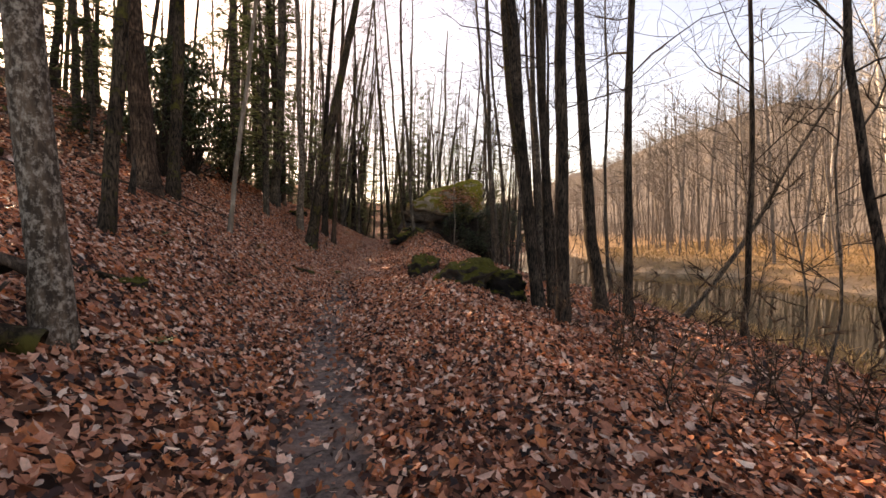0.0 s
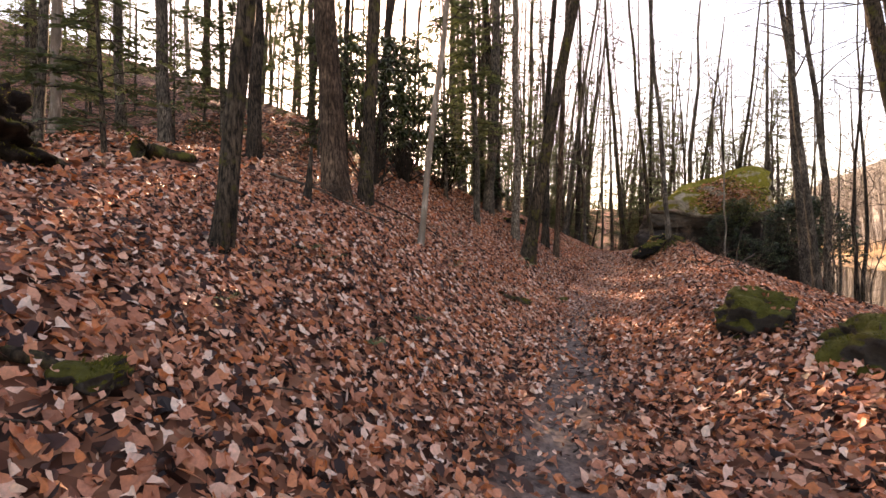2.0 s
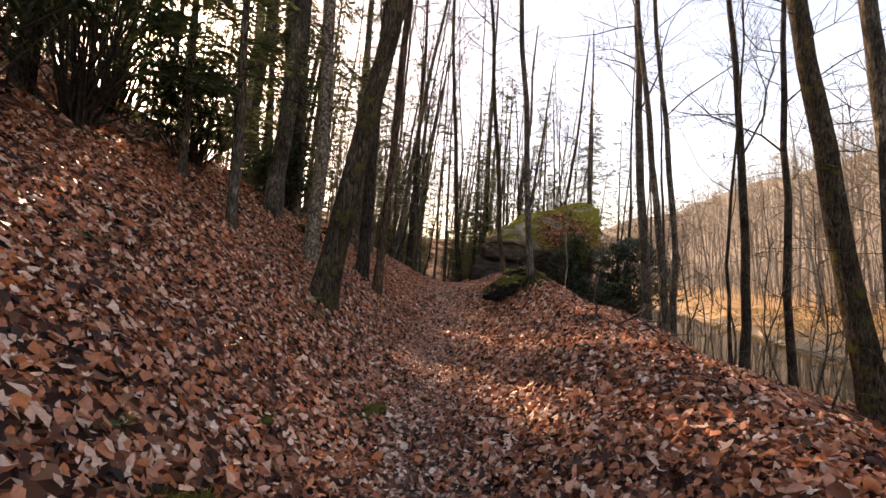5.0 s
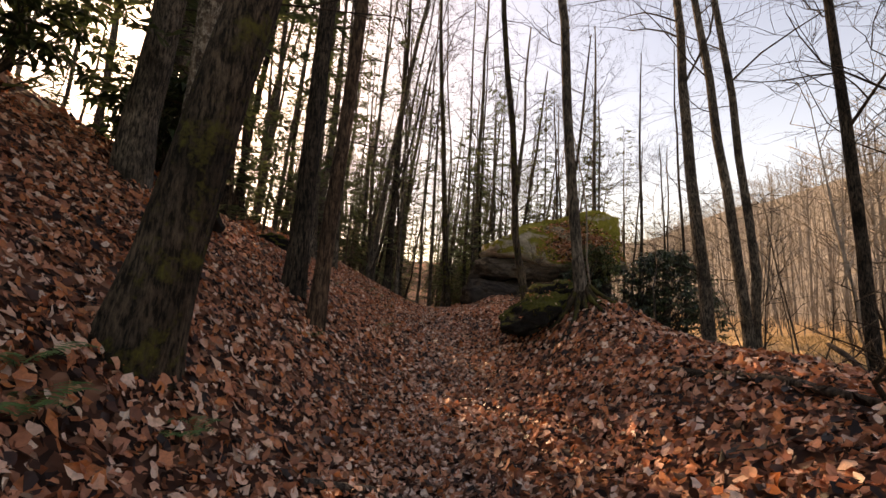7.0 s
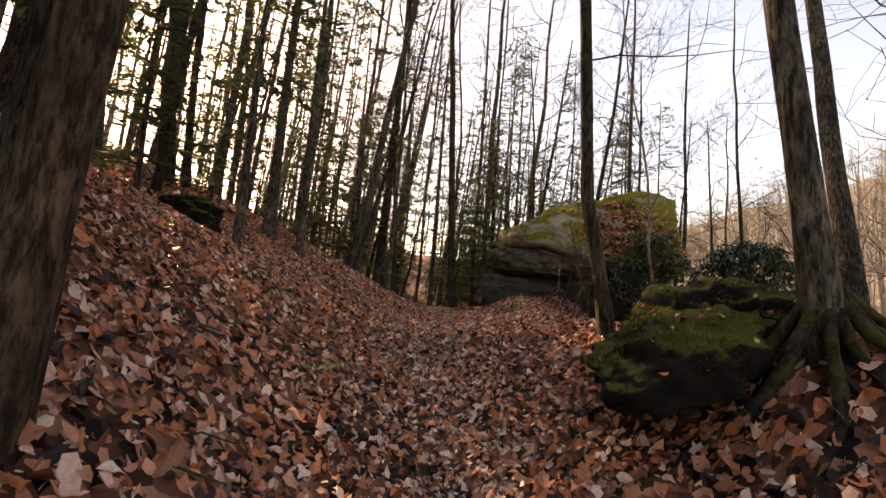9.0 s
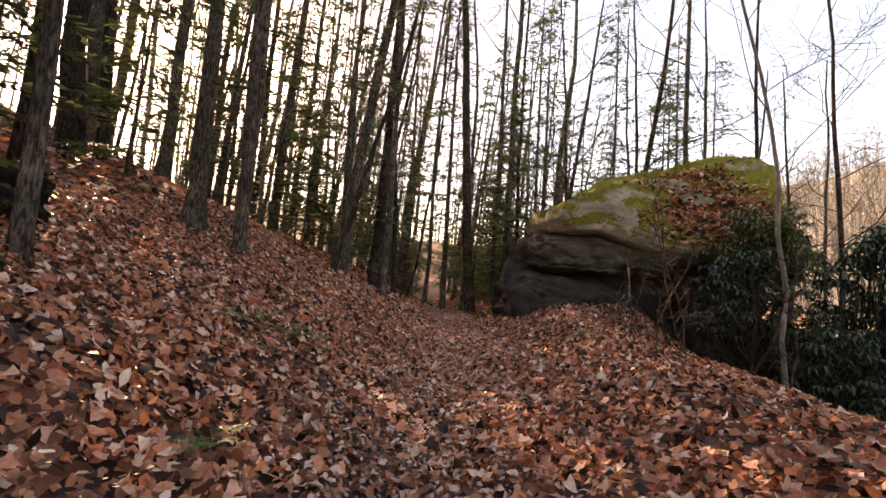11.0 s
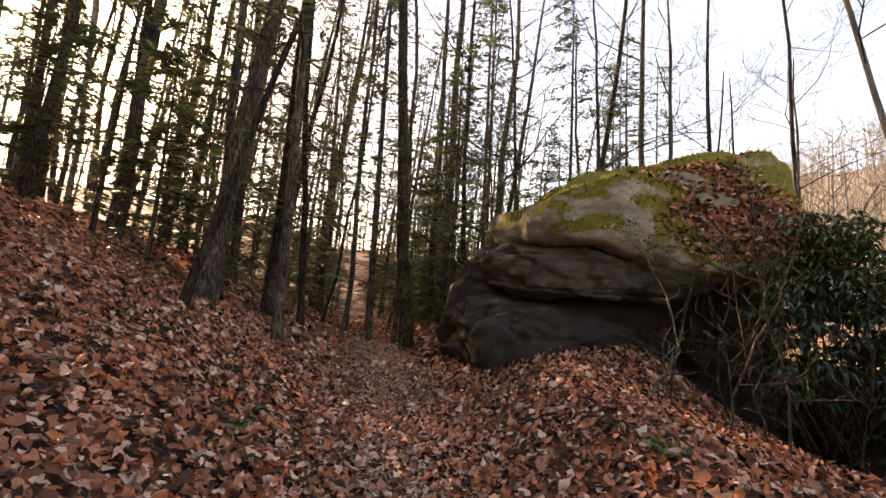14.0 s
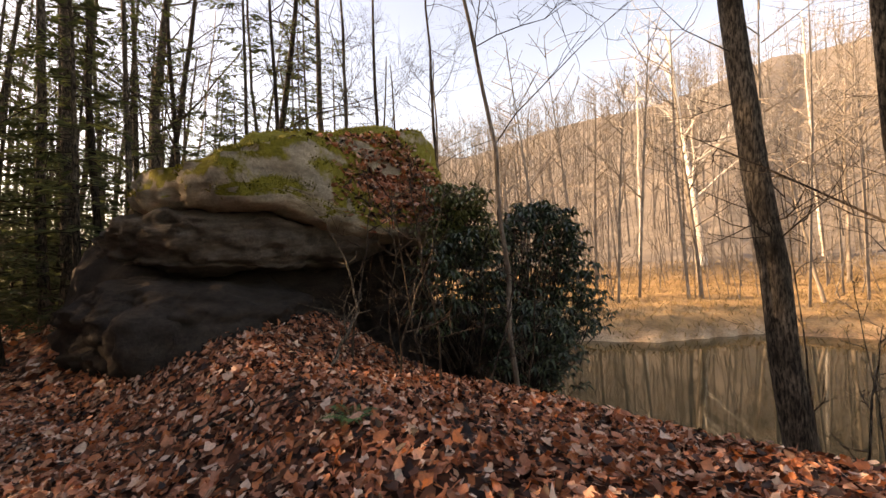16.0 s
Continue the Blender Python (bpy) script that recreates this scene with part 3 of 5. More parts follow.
def trail_u(x, y):
    return x - np.interp(y, PATH_Y, PATH_X)


def build_ground():
    xs, ys = spread(-9, 8, 0.17, -170, 420), spread(-3, 35, 0.17, -130, 620)
    gx, gy = np.meshgrid(xs, ys)
    gz = land(gx, gy)
    nx, ny = len(xs), len(ys)
    i = (np.arange(ny - 1)[:, None] * nx + np.arange(nx - 1)[None]).ravel()
    me = bpy.data.meshes.new("ground")
    me.vertices.add(nx * ny)
    me.vertices.foreach_set("co", np.stack([gx, gy, gz], -1).astype(np.float32).ravel())
    loops = np.stack([i, i + 1, i + nx + 1, i + nx], -1).ravel()
    me.loops.add(len(loops))
    me.loops.foreach_set("vertex_index", loops.astype(np.int32))
    me.polygons.add(len(i))
    me.polygons.foreach_set("loop_start", np.arange(0, len(loops), 4, dtype=np.int32))
    me.polygons.foreach_set("use_smooth", np.ones(len(i), bool))
    me.update(calc_edges=True)
    u = trail_u(gx, gy)
    d = gx - np.interp(gy, SHORE_Y, SHORE_X)
    worn = np.exp(-((u + 0.08 * np.sin(gy * 1.3)) / 0.34) ** 4) * np.interp(gy, [12, 15], [0.95, 0.3])
    for key, val in (("trail", worn), ("meadow", np.clip((d + 0.5) / 1.5, 0, 1)), ("hill", np.clip((d - 16) / 10, 0, 1)), ("sand", np.exp(-((d - 0.1) / 0.55) ** 2) * (gx > 10))):
        at = me.attributes.new(key, "FLOAT", "POINT")
        at.data.foreach_set("value", val.astype(np.float32).ravel())
    me.materials.append(GROUND)
    return tagged(new("ground", me), "woodland floor with worn dirt trail, brown leaves and river bank", "ground", kind="structure")


build_ground()
wy = np.linspace(-140, 300, 40)
wx = np.interp(wy, SHORE_Y, SHORE_X)
verts = [(a - 24 if b < 36 else a - 10, b, WATER_Z) for a, b in zip(wx, wy)] + [(a + 1.2, b, WATER_Z) for a, b in zip(wx, wy)]
tagged(new("water", mesh_of("water", verts, [(k, k + 40, k + 41, k + 1) for k in range(39)], WATER)), "calm brown river reflecting bare trees", "river", kind="structure")


OVAL_LEAF = [(0, -0.5, 0), (0.36, -0.16, 0.13), (0.27, 0.27, 0.1), (0, 0.55, 0.03), (-0.27, 0.27, 0.1), (-0.36, -0.16, 0.13)]
OVAL_FACES = [(0, 1, 2), (0, 2, 3), (0, 3, 4), (0, 4, 5)]
LOBES = (0.42, 0.52, 0.44, 0.6, 0.4, 0.68, 0.42, 0.58, 0.43, 0.5)
LOBED_LEAF = [(0, 0, 0)] + [(r * math.sin(math.pi + 0.628 * i), r * math.cos(math.pi + 0.628 * i), 0.3 * r * abs(math.sin(0.628 * i))) for i, r in enumerate(LOBES)]
LOBED_FACES = [(0, 1 + i, 1 + (i + 1) % 10) for i in range(10)]


def leaf_pieces(rng, x, y, z, size, tilt=0.5, shape=OVAL_LEAF, follow=1.0):
    """Curled fallen leaves lying at the given points."""
    k = len(x)
    out = np.array(shape)
    p = np.repeat(out[None], k, 0) * rng.uniform(0.6, 1.3, (k, len(out), 1))
    p[:, :, 2] *= rng.uniform(-0.8, 2.2, (k, 1))
    p[:, :, 0] *= rng.uniform(0.6, 1.15, (k, 1))
    p[:, :, 2] += rng.uniform(-0.9, 1.1, (k, 1)) * p[:, :, 1] ** 2 + rng.uniform(-0.6, 0.9, (k, 1)) * p[:, :, 0] ** 2
    p *= size[:, None, None]
    a, b, c = rng.uniform(0, 6.28, k), rng.normal(0, tilt, k), rng.normal(0, tilt, k)
    q = p.copy()
    q[:, :, 1] = p[:, :, 1] * np.cos(b)[:, None] - p[:, :, 2] * np.sin(b)[:, None]
    q[:, :, 2] = p[:, :, 1] * np.sin(b)[:, None] + p[:, :, 2] * np.cos(b)[:, None]
    p = q.copy()
    q[:, :, 0] = p[:, :, 0] * np.cos(c)[:, None] + p[:, :, 2] * np.sin(c)[:, None]
    q[:, :, 2] = -p[:, :, 0] * np.sin(c)[:, None] + p[:, :, 2] * np.cos(c)[:, None]
    p = q.copy()
    q[:, :, 0] = p[:, :, 0] * np.cos(a)[:, None] - p[:, :, 1] * np.sin(a)[:, None]
    q[:, :, 1] = p[:, :, 0] * np.sin(a)[:, None] + p[:, :, 1] * np.cos(a)[:, None]
    ex, ey = (land(x + 0.1, y) - land(x - 0.1, y)) / 0.2, (land(x, y + 0.1) - land(x, y - 0.1)) / 0.2
    q[:, :, 2] += follow * (q[:, :, 0] * ex[:, None] + q[:, :, 1] * ey[:, None])
    q += np.stack([x, y, z], -1)[:, None]
    return q


def litter(name, label, x, y, lift, size, seed, material=None, tilt=0.6, shape=OVAL_LEAF, faces=OVAL_FACES):
    rng = np.random.default_rng(seed)
    z = land(x, y) + lift
    p = leaf_pieces(rng, x, y, z, size, tilt, shape)
    return tagged(new(name, quads_of(name, p, len(shape), faces, material or LITTER)), label, "leaf litter", kind="stuff")


def scatter(seed, count, ylo, yhi, ulo, uhi):
    rng = np.random.default_rng(seed)
    y = rng.uniform(ylo, yhi, count)
    u = rng.uniform(ulo, uhi, count)
    keep = rng.random(count) < np.where(np.abs(u + 0.08 * np.sin(y * 1.3)) < rng.uniform(0.2, 0.46, count), np.interp(y, [12, 15], [0.27, 0.92]), 1.0)
    y, u = y[keep], u[keep]
    x = u + np.interp(y, PATH_Y, PATH_X)
    dry = land(x, y) > WATER_Z + 0.15
    return x[dry], y[dry], rng


x, y, rng = scatter(3, 118000, -2.5, 16, -6.0, 4.6)
litter("leaf_litter", "deep litter of curled red-brown and tan fallen leaves along the trail", x, y, 0.095 * rng.random(len(x)) ** 1.3, 0.036 + 0.068 * rng.random(len(x)) ** 1.7, 4)
x, y, rng = scatter(5, 92000, 16, 33, -6.0, 5.2)
litter("leaf_litter", "deep litter of curled red-brown and tan fallen leaves along the trail", x, y, 0.095 * rng.random(len(x)) ** 1.3, 0.036 + 0.068 * rng.random(len(x)) ** 1.7, 6)
x, y, rng = scatter(7, 20000, -3, 45, -16, -6)
litter("leaf_litter", "brown fallen leaves covering the wooded slope", x, y, rng.uniform(0.0, 0.05, len(x)), rng.uniform(0.09, 0.2, len(x)), 8)
x, y, rng = scatter(9, 9000, -3, 26, 4.6, 11)
litter("leaf_litter", "brown fallen leaves on the river bank", x, y, rng.uniform(0.0, 0.05, len(x)), rng.uniform(0.08, 0.17, len(x)), 10)
x, y, rng = scatter(11, 9000, 33, 55, -7, 4)
litter("leaf_litter", "brown fallen leaves on the trail past the boulder", x, y, rng.uniform(0.0, 0.05, len(x)), rng.uniform(0.10, 0.2, len(x)), 12)

for k, (lo, hi) in enumerate(((-2.5, 15.5), (15.5, 33))):
    x, y, rng = scatter(41 + k, 19000, lo, hi, -4.2, 4.2)
    litter("leaf_litter", "curled lobed fallen leaves lying on top of the litter", x, y, rng.uniform(0.05, 0.1, len(x)), 0.04 + 0.05 * rng.random(len(x)) ** 1.4, 43 + k, None, 0.5, LOBED_LEAF, LOBED_FACES)

rng = np.random.default_rng(51)
y = rng.uniform(12.5, 38, 15000)
x = np.interp(y, PATH_Y, PATH_X) + rng.normal(0, 0.42, len(y))
litter("trodden_leaves", "trodden pale leaf fragments along the trail", x, y, rng.uniform(0.05, 0.1, len(x)), rng.uniform(0.022, 0.055, len(x)), 52, TRODDEN, 0.35)


# ---- the great boulder ----
def build_boulder():
    e = thing("boulder", 0.3, 34.0, 0.3, "house-sized sandstone boulder capped with yellow-green moss and leaves", "boulder")

    def cap(p):
        x, y, z = p
        x = 1.08 * x if x > 0 else 0.8 * x
        top = 4.35 + 0.30 * x - 0.04 * max(0, x - 1.4) ** 2 - 0.55 * max(0, -0.9 - x) ** 1.25
        top -= 0.25 * max(0, -0.3 - y) ** 1.4
        top = max(top, 3.1 + 0.3 * (x + 2.7)) - 0.3 * max(0, x - 2.3) ** 2
        z = min(z * 3.4 + 2.85, top) if z > 0 else 2.85 + z * 0.4 - 0.28 * min(1.6, max(0, x + 1.4))
        return x, y + (0.22 + 0.42 * min(1, max(0, (x + 1.2) / 2))) * max(0, z - 2.3) * min(1, max(0, -y / 2.6)) ** 0.8, z

    top = part("upper_block", stone_mesh("upper_block", (3.35, 2.75, 1.0), 2, ROCK_TOP, 4.5, 0.17, detail=6, shape=cap, freq=0.9, strata=0.06), e, "grey sandstone with yellow-green moss")
    # Moss in the sunlit colours, brighter than on the other stones.
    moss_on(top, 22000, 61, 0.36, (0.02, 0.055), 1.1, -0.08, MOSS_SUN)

    def shelf(p):
        return p[0] - 0.7, p[1] + 0.28, p[2] + 2.15 + 0.04 * p[0]

    # Layer coloured darker than the top to carry the overhang's shade.
    part("middle_layer", stone_mesh("middle_layer", (2.3, 2.5, 0.6), 5, ROCK_MID, 3, 0.2, detail=6, shape=shelf, freq=1.3, strata=0.12), e, "overhung rock layer, shade in its dark colour")

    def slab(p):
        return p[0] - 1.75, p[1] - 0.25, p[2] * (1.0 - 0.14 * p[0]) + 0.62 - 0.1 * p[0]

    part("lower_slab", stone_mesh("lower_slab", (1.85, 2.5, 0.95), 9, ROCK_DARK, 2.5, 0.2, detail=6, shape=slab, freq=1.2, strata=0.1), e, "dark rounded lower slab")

    def knob(p):
        return p[0] - 3.0, p[1] - 1.9, p[2] + 0.55

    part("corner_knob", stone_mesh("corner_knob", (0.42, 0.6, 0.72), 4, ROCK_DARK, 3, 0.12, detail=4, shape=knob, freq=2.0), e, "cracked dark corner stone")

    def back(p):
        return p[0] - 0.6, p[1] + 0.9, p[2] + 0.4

    # Fill behind the gap, its dark colour standing for deep shade.
    part("back_wall", stone_mesh("back_wall", (2.9, 1.9, 2.2), 8, ROCK_DARK, 4, 0.12, detail=4, shape=back, freq=1.1), e, "added rock at the back of the overhang, coloured for its shade")

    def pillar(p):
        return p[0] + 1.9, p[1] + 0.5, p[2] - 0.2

    # Dark colour stands for the shade in the right-hand recess.
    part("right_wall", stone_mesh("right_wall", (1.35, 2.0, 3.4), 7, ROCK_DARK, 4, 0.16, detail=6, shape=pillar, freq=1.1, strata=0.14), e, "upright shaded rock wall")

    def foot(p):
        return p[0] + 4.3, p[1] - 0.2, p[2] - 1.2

    # Block added below the shrubs, dark to give their shade.
    part("right_base", stone_mesh("right_base", (1.35, 1.8, 1.7), 6, ROCK_DARK, 3.2, 0.16, detail=4, shape=foot, freq=1.2), e, "added base block, coloured dark for the shade of shrubs")
    e.scale = (0.98, 0.98, 1.03)
    return e


build_boulder()


# leaves that lie on the boulder's shoulder and on rocks
def leaves_on(kind, label, count, around, wide, seed, slanted=0.0, size=(0.08, 0.17), least=0.0):
    """Drops leaves from above, and along a slant, onto things of one name."""
    rng = np.random.default_rng(seed)
    deps = bpy.context.evaluated_depsgraph_get()
    deps.update()
    spots, tries = [], 0
    down, slant = Vector((0, 0, -1)), Vector((0, 0.78, -0.63)).normalized()
    while len(spots) < count and tries < count * 12:
        tries += 1
        q = Vector((rng.normal(around[0], wide[0]), rng.normal(around[1], wide[1]), rng.normal(around[2], wide[2])))
        start, way = (q - slant * 4, slant) if rng.random() < slanted else (q + Vector((0, 0, 6)), down)
        hit, q, nrm, _, ob, _ = scene.ray_cast(deps, start, way)
        if hit and ob.name.startswith(kind) and nrm.z > least:
            spots.append((*(q + nrm * rng.uniform(0.0, 0.04)),))
    s = np.array(spots)
    p = leaf_pieces(rng, s[:, 0], s[:, 1], s[:, 2], rng.uniform(*size, len(s)), 0.6, OVAL_LEAF, 0.0)
    tagged(new("rock_leaves", quads_of("rock_leaves", p, 6, OVAL_FACES, LITTER)), label, "leaf litter", kind="stuff")


leaves_on("upper_block", "drift of fallen leaves caught on the boulder's shoulder", 2700, (1.65, 31.9, 3.45), (0.85, 0.4, 0.6), 21, 0.75)

# ---- trees beside the trail ----
near = "tall bare tree with grey furrowed bark beside the trail"
bare_tree(-3.04, 2.86, 0.25, (-0.01, -0.01), 20, 11, BARK_LICHEN, 10, 0.4, "young tree with pale lichen-mottled bark beside the trail", flare=1.25, crook=0.6)
bare_tree(2.25, 7.2, 0.24, (-0.004, 0), 22, 12, BARK_DARK, 8, 0.3, near, group="river bank trees")
bare_tree(2.19, 8.7, 0.27, (-0.075, 0.02), 20, 13, BARK_DARK, 8, 0.3, "dark multi-stemmed bank tree beside mossy rocks", group="river bank trees")
bare_tree(2.55, 8.9, 0.2, (-0.02, 0), 21, 14, BARK_DARK, 9, 0.3, "dark multi-stemmed bank tree beside mossy rocks", group="river bank trees")
bare_tree(1.75, 9.3, 0.11, (-0.05, 0.03), 17, 15, BARK_GREY, 10, 0.3, "thin grey stem in a clump on the bank", group="river bank trees")
bare_tree(2.9, 9.6, 0.1, (0.03, 0.03), 11, 16, BARK_GREY, 10, 0.3, "thin grey stem in a clump on the bank", group="river bank trees")
bare_tree(4.3, 10.4, 0.34, (-0.05, 0.02), 22, 17, BARK_DARK, 9, 0.35, near, bow=-0.25, group="river bank trees")
bare_tree(5.0, 10.4, 0.24, (0.03, -0.015), 19, 18, BARK_DARK, 12, 0.3, "dark crooked bank tree with hooked bare limbs", crook=1.6, group="river bank trees")
bare_tree(8.0, 10.2, 0.16, (-0.005, 0.005), 17, 19, BARK_DARK, 10, 0.18, "slim dark bank tree with many thin limbs", crook=1.5, group="river bank trees")
bare_tree(8.4, 13.6, 0.2, (0.46, -0.28), 8, 20, BARK_GREY, 11, 0.35, "slim tree leaning hard over the bank", crook=1.2, group="river bank trees")
bare_tree(5.6, 4.4, 0.13, (-0.08, 0.09), 10, 21, BARK_DARK, 11, 0.25, "thin crooked dark tree with spreading bare limbs", crook=2.4, group="river bank trees")
bare_tree(6.2, 6.2, 0.06, (0.06, 0.02), 6, 22, BARK_GREY, 7, 0.2, "thin sapling with fine twigs", crook=2, group="saplings")
bare_tree(6.9, 7.4, 0.05, (-0.06, 0.02), 5, 23, BARK_GREY, 7, 0.2, "thin sapling with fine twigs", crook=2, group="saplings")
# hill side, first stretch
bare_tree(-7.41, 10.23, 0.5, (-0.01, -0.01), 24, 31, BARK_RED, 11, 0.4, "stout tree with red-brown bark on the slope", ridges=36, group="slope trees")
bare_tree(-7.25, 10.95, 0.31, (0.065, 0.055), 23, 32, BARK_MOSS, 11, 0.4, "leaning tree with mossy foot on the slope", group="slope trees")
bare_tree(-5.5, 6.42, 0.22, (0.086, 0.135), 17, 33, BARK_MOSS, 10, 0.4, "leaning mossy tree growing from the leafy slope", bow=-0.12, group="slope trees")
bare_tree(-6.9, 8.9, 0.17, (0.08, 0.1), 1.1, 34, BARK_DARK, 0, 0.4, "short broken stump on the leafy slope", name="stump", group="stumps")
bare_tree(-5.64, 10.65, 0.13, (0.107, 0.067), 18, 35, BARK_PALE, 10, 0.4, "slim pale-barked sapling leaning from the slope", crook=1.4, group="slope trees")
bare_tree(-7.85, 19.5, 0.42, (0.045, 0.02), 25, 36, BARK_GREY, 11, 0.4, "stout grey tree on the slope", group="slope trees")
bare_tree(-6.35, 18.5, 0.31, (0.0, 0.0), 22, 37, BARK_LICHEN, 11, 0.4, "tree with lichen-mottled bark behind the leaning tree", group="slope trees")
bare_tree(-5.5, 17.1, 0.43, (0.2, 0.078), 22, 38, BARK_MOSS, 11, 0.45, "big mossy tree leaning over the trail", ridges=36, bow=-0.1, crook=0.7, flare=1.45, sides=16, group="slope trees")
bare_tree(-5.68, 20.15, 0.29, (0.07, 0.03), 24, 39, BARK_DARK, 11, 0.4, "dark twin tree with deeply furrowed bark by the trail", ridges=36, flare=1.4, sides=16, group="slope trees")
bare_tree(-5.15, 19.72, 0.22, (0.06, 0.035), 22, 40, BARK_RED, 9, 0.45, "red-brown twin stem with deeply furrowed bark by the trail", ridges=28, flare=1.3, sides=14, group="slope trees")
bare_tree(-7.1, 16.8, 0.15, (-0.02, -0.01), 17, 58, BARK_GREY, 7, 0.4, "slim straight grey pole tree", group="slope trees")
bare_tree(-8.4, 21.4, 0.4, (0.0, 0.0), 25, 41, BARK_DARK, 11, 0.4, "", group="slope trees")
bare_tree(-9.6, 22.6, 0.3, (0.02, 0.01), 25, 42, BARK_GREY, 11, 0.4, "", group="slope trees")
bare_tree(-13.4, 27.8, 0.55, (0.01, 0), 25, 43, BARK_GREY, 11, 0.4, "", group="slope trees")
bare_tree(-13.0, 30.0, 0.45, (-0.02, 0), 25, 44, BARK_DARK, 11, 0.4, "", group="slope trees")
bare_tree(-12.6, 30.4, 0.25, (-0.02, -0.01), 22, 45, BARK_DARK, 10, 0.4, "slim dark tree on the slope", group="slope trees")
bare_tree(-8.05, 28.85, 0.17, (0.0, 0), 19, 46, BARK_GREY, 6, 0.5, "slim straight grey pole tree", group="slope trees")
bare_tree(-8.75, 28.55, 0.28, (0.02, 0.02), 22, 47, BARK_GREY, 8, 0.45, "grey tree with broad flared foot on the slope", flare=1.8, group="slope trees")
bare_tree(-7.3, 31.4, 0.13, (0.19, 0.09), 17, 48, BARK_DARK, 9, 0.4, "slim dark tree leaning from the slope", group="slope trees")
bare_tree(-7.6, 32.65, 0.33, (0.15, 0.06), 23, 49, BARK_GREY, 11, 0.4, "grey tree leaning over the trail", flare=1.6, group="slope trees")
bare_tree(-7.3, 35.3, 0.38, (0.02, 0), 23, 50, BARK_DARK, 11, 0.4, "dark-footed tree on the slope", flare=1.5, group="slope trees")
bare_tree(-6.75, 35.9, 0.17, (0, 0), 20, 51, BARK_DARK, 9, 0.4, "", group="slope trees")
bare_tree(-6.98, 39.5, 0.13, (0.12, 0.022), 17, 52, BARK_DARK, 9, 0.4, "", group="slope trees")
bare_tree(-6.13, 39.1, 0.19, (0.025, 0), 21, 53, BARK_GREY, 9, 0.4, "", group="slope trees")
bare_tree(-8.04, 34.15, 0.2, (0.03, 0.01), 21, 55, BARK_GREY, 10, 0.4, "", group="slope trees")
bare_tree(-11.4, 35.9, 0.34, (0.028, 0.02), 23, 56, BARK_GREY, 10, 0.4, "", group="slope trees")
bare_tree(-15.2, 32.5, 0.42, (0.0, 0), 25, 57, BARK_GREY, 11, 0.4, "", group="slope trees")
# by the boulder
bare_tree(-4.1, 36.1, 0.35, (-0.045, 0), 26, 61, BARK_MOSS, 12, 0.45, "tall straight tree with greenish bark beside the boulder", flare=1.25, group="boulder trees")
bare_tree(-4.45, 36.6, 0.15, (-0.03, 0), 21, 62, BARK_GREY, 5, 0.5, "slim pole beside the tall trail tree", group="boulder trees")
bare_tree(-2.65, 42.1, 0.42, (0.02, 0), 25, 63, BARK_GREY, 11, 0.45, "", group="boulder trees")
bare_tree(-3.25, 40.2, 0.25, (-0.01, 0), 22, 64, BARK_GREY, 9, 0.45, "", group="boulder trees")
bare_tree(-2.3, 38.5, 0.18, (0, 0), 19, 65, BARK_DARK, 10, 0.4, "", group="boulder trees")
bare_tree(0.35, 46.4, 0.48, (0.045, 0), 24, 66, BARK_GREY, 12, 0.3, "crooked spreading tree behind the boulder", crook=2.2, group="boulder trees")
bare_tree(3.0, 41.3, 0.33, (0.087, -0.035), 20, 67, BARK_DARK, 11, 0.3, "forked tree behind the boulder", crook=1.6, group="boulder trees")
bare_tree(4.9, 40.5, 0.34, (0.0, 0), 22, 68, BARK_GREY, 11, 0.35, "", group="boulder trees")
bare_tree(7.6, 41.0, 0.26, (0.02, 0), 21, 69, BARK_DARK, 11, 0.3, "", group="boulder trees")
bare_tree(9.0, 38.0, 0.22, (0, 0), 20, 70, BARK_DARK, 11, 0.3, "", group="boulder trees")
bare_tree(-1.8, 23.2, 0.17, (-0.1, 0.03), 19, 71, BARK_MOSS, 9, 0.4, "slim mossy tree curving beside the rooted mound", bow=-0.15, group="boulder trees")
# river bank, second stretch
bare_tree(4.4, 17.8, 0.42, (-0.085, 0.057), 22, 81, BARK_MOSS, 11, 0.4, "mossy bank tree leaning inland", bow=-0.2, group="river bank trees")
bare_tree(4.75, 17.5, 0.34, (-0.05, 0.036), 21, 82, BARK_GREY, 7, 0.4, near, group="river bank trees")
bare_tree(4.83, 16.1, 0.29, (-0.05, 0.04), 21, 90, BARK_DARK, 8, 0.4, near, crook=1.8, group="river bank trees")
bare_tree(3.75, 24.5, 0.27, (-0.07, 0.04), 22, 83, BARK_GREY, 8, 0.35, near, group="river bank trees")
bare_tree(4.15, 24.9, 0.24, (-0.06, 0.035), 22, 84, BARK_GREY, 8, 0.35, "grey stem close beside its twin on the bank", group="river bank trees")
bare_tree(3.9, 21.2, 0.1, (0.02, 0.0), 12, 85, BARK_DARK, 10, 0.3, "thin crooked stem on the bank", crook=2.2, group="river bank trees")
bare_tree(5.84, 23.9, 0.3, (-0.04, 0.03), 20, 86, BARK_DARK, 8, 0.35, near, group="river bank trees")
bare_tree(6.6, 22.9, 0.24, (-0.02, 0.02), 20, 92, BARK_DARK, 8, 0.35, near, group="river bank trees")
bare_tree(3.8, 26.1, 0.4, (-0.02, 0.08), 21, 87, BARK_GREY, 10, 0.45, "bank tree with smooth grey-brown bark leaning over the river", bow=-0.15, group="river bank trees")
bare_tree(1.2, 29.1, 0.085, (-0.07, 0.09), 13, 88, BARK_PALE, 11, 0.3, "thin curved tree in front of the rhododendron", bow=0.3, crook=3.2, group="river bank trees")
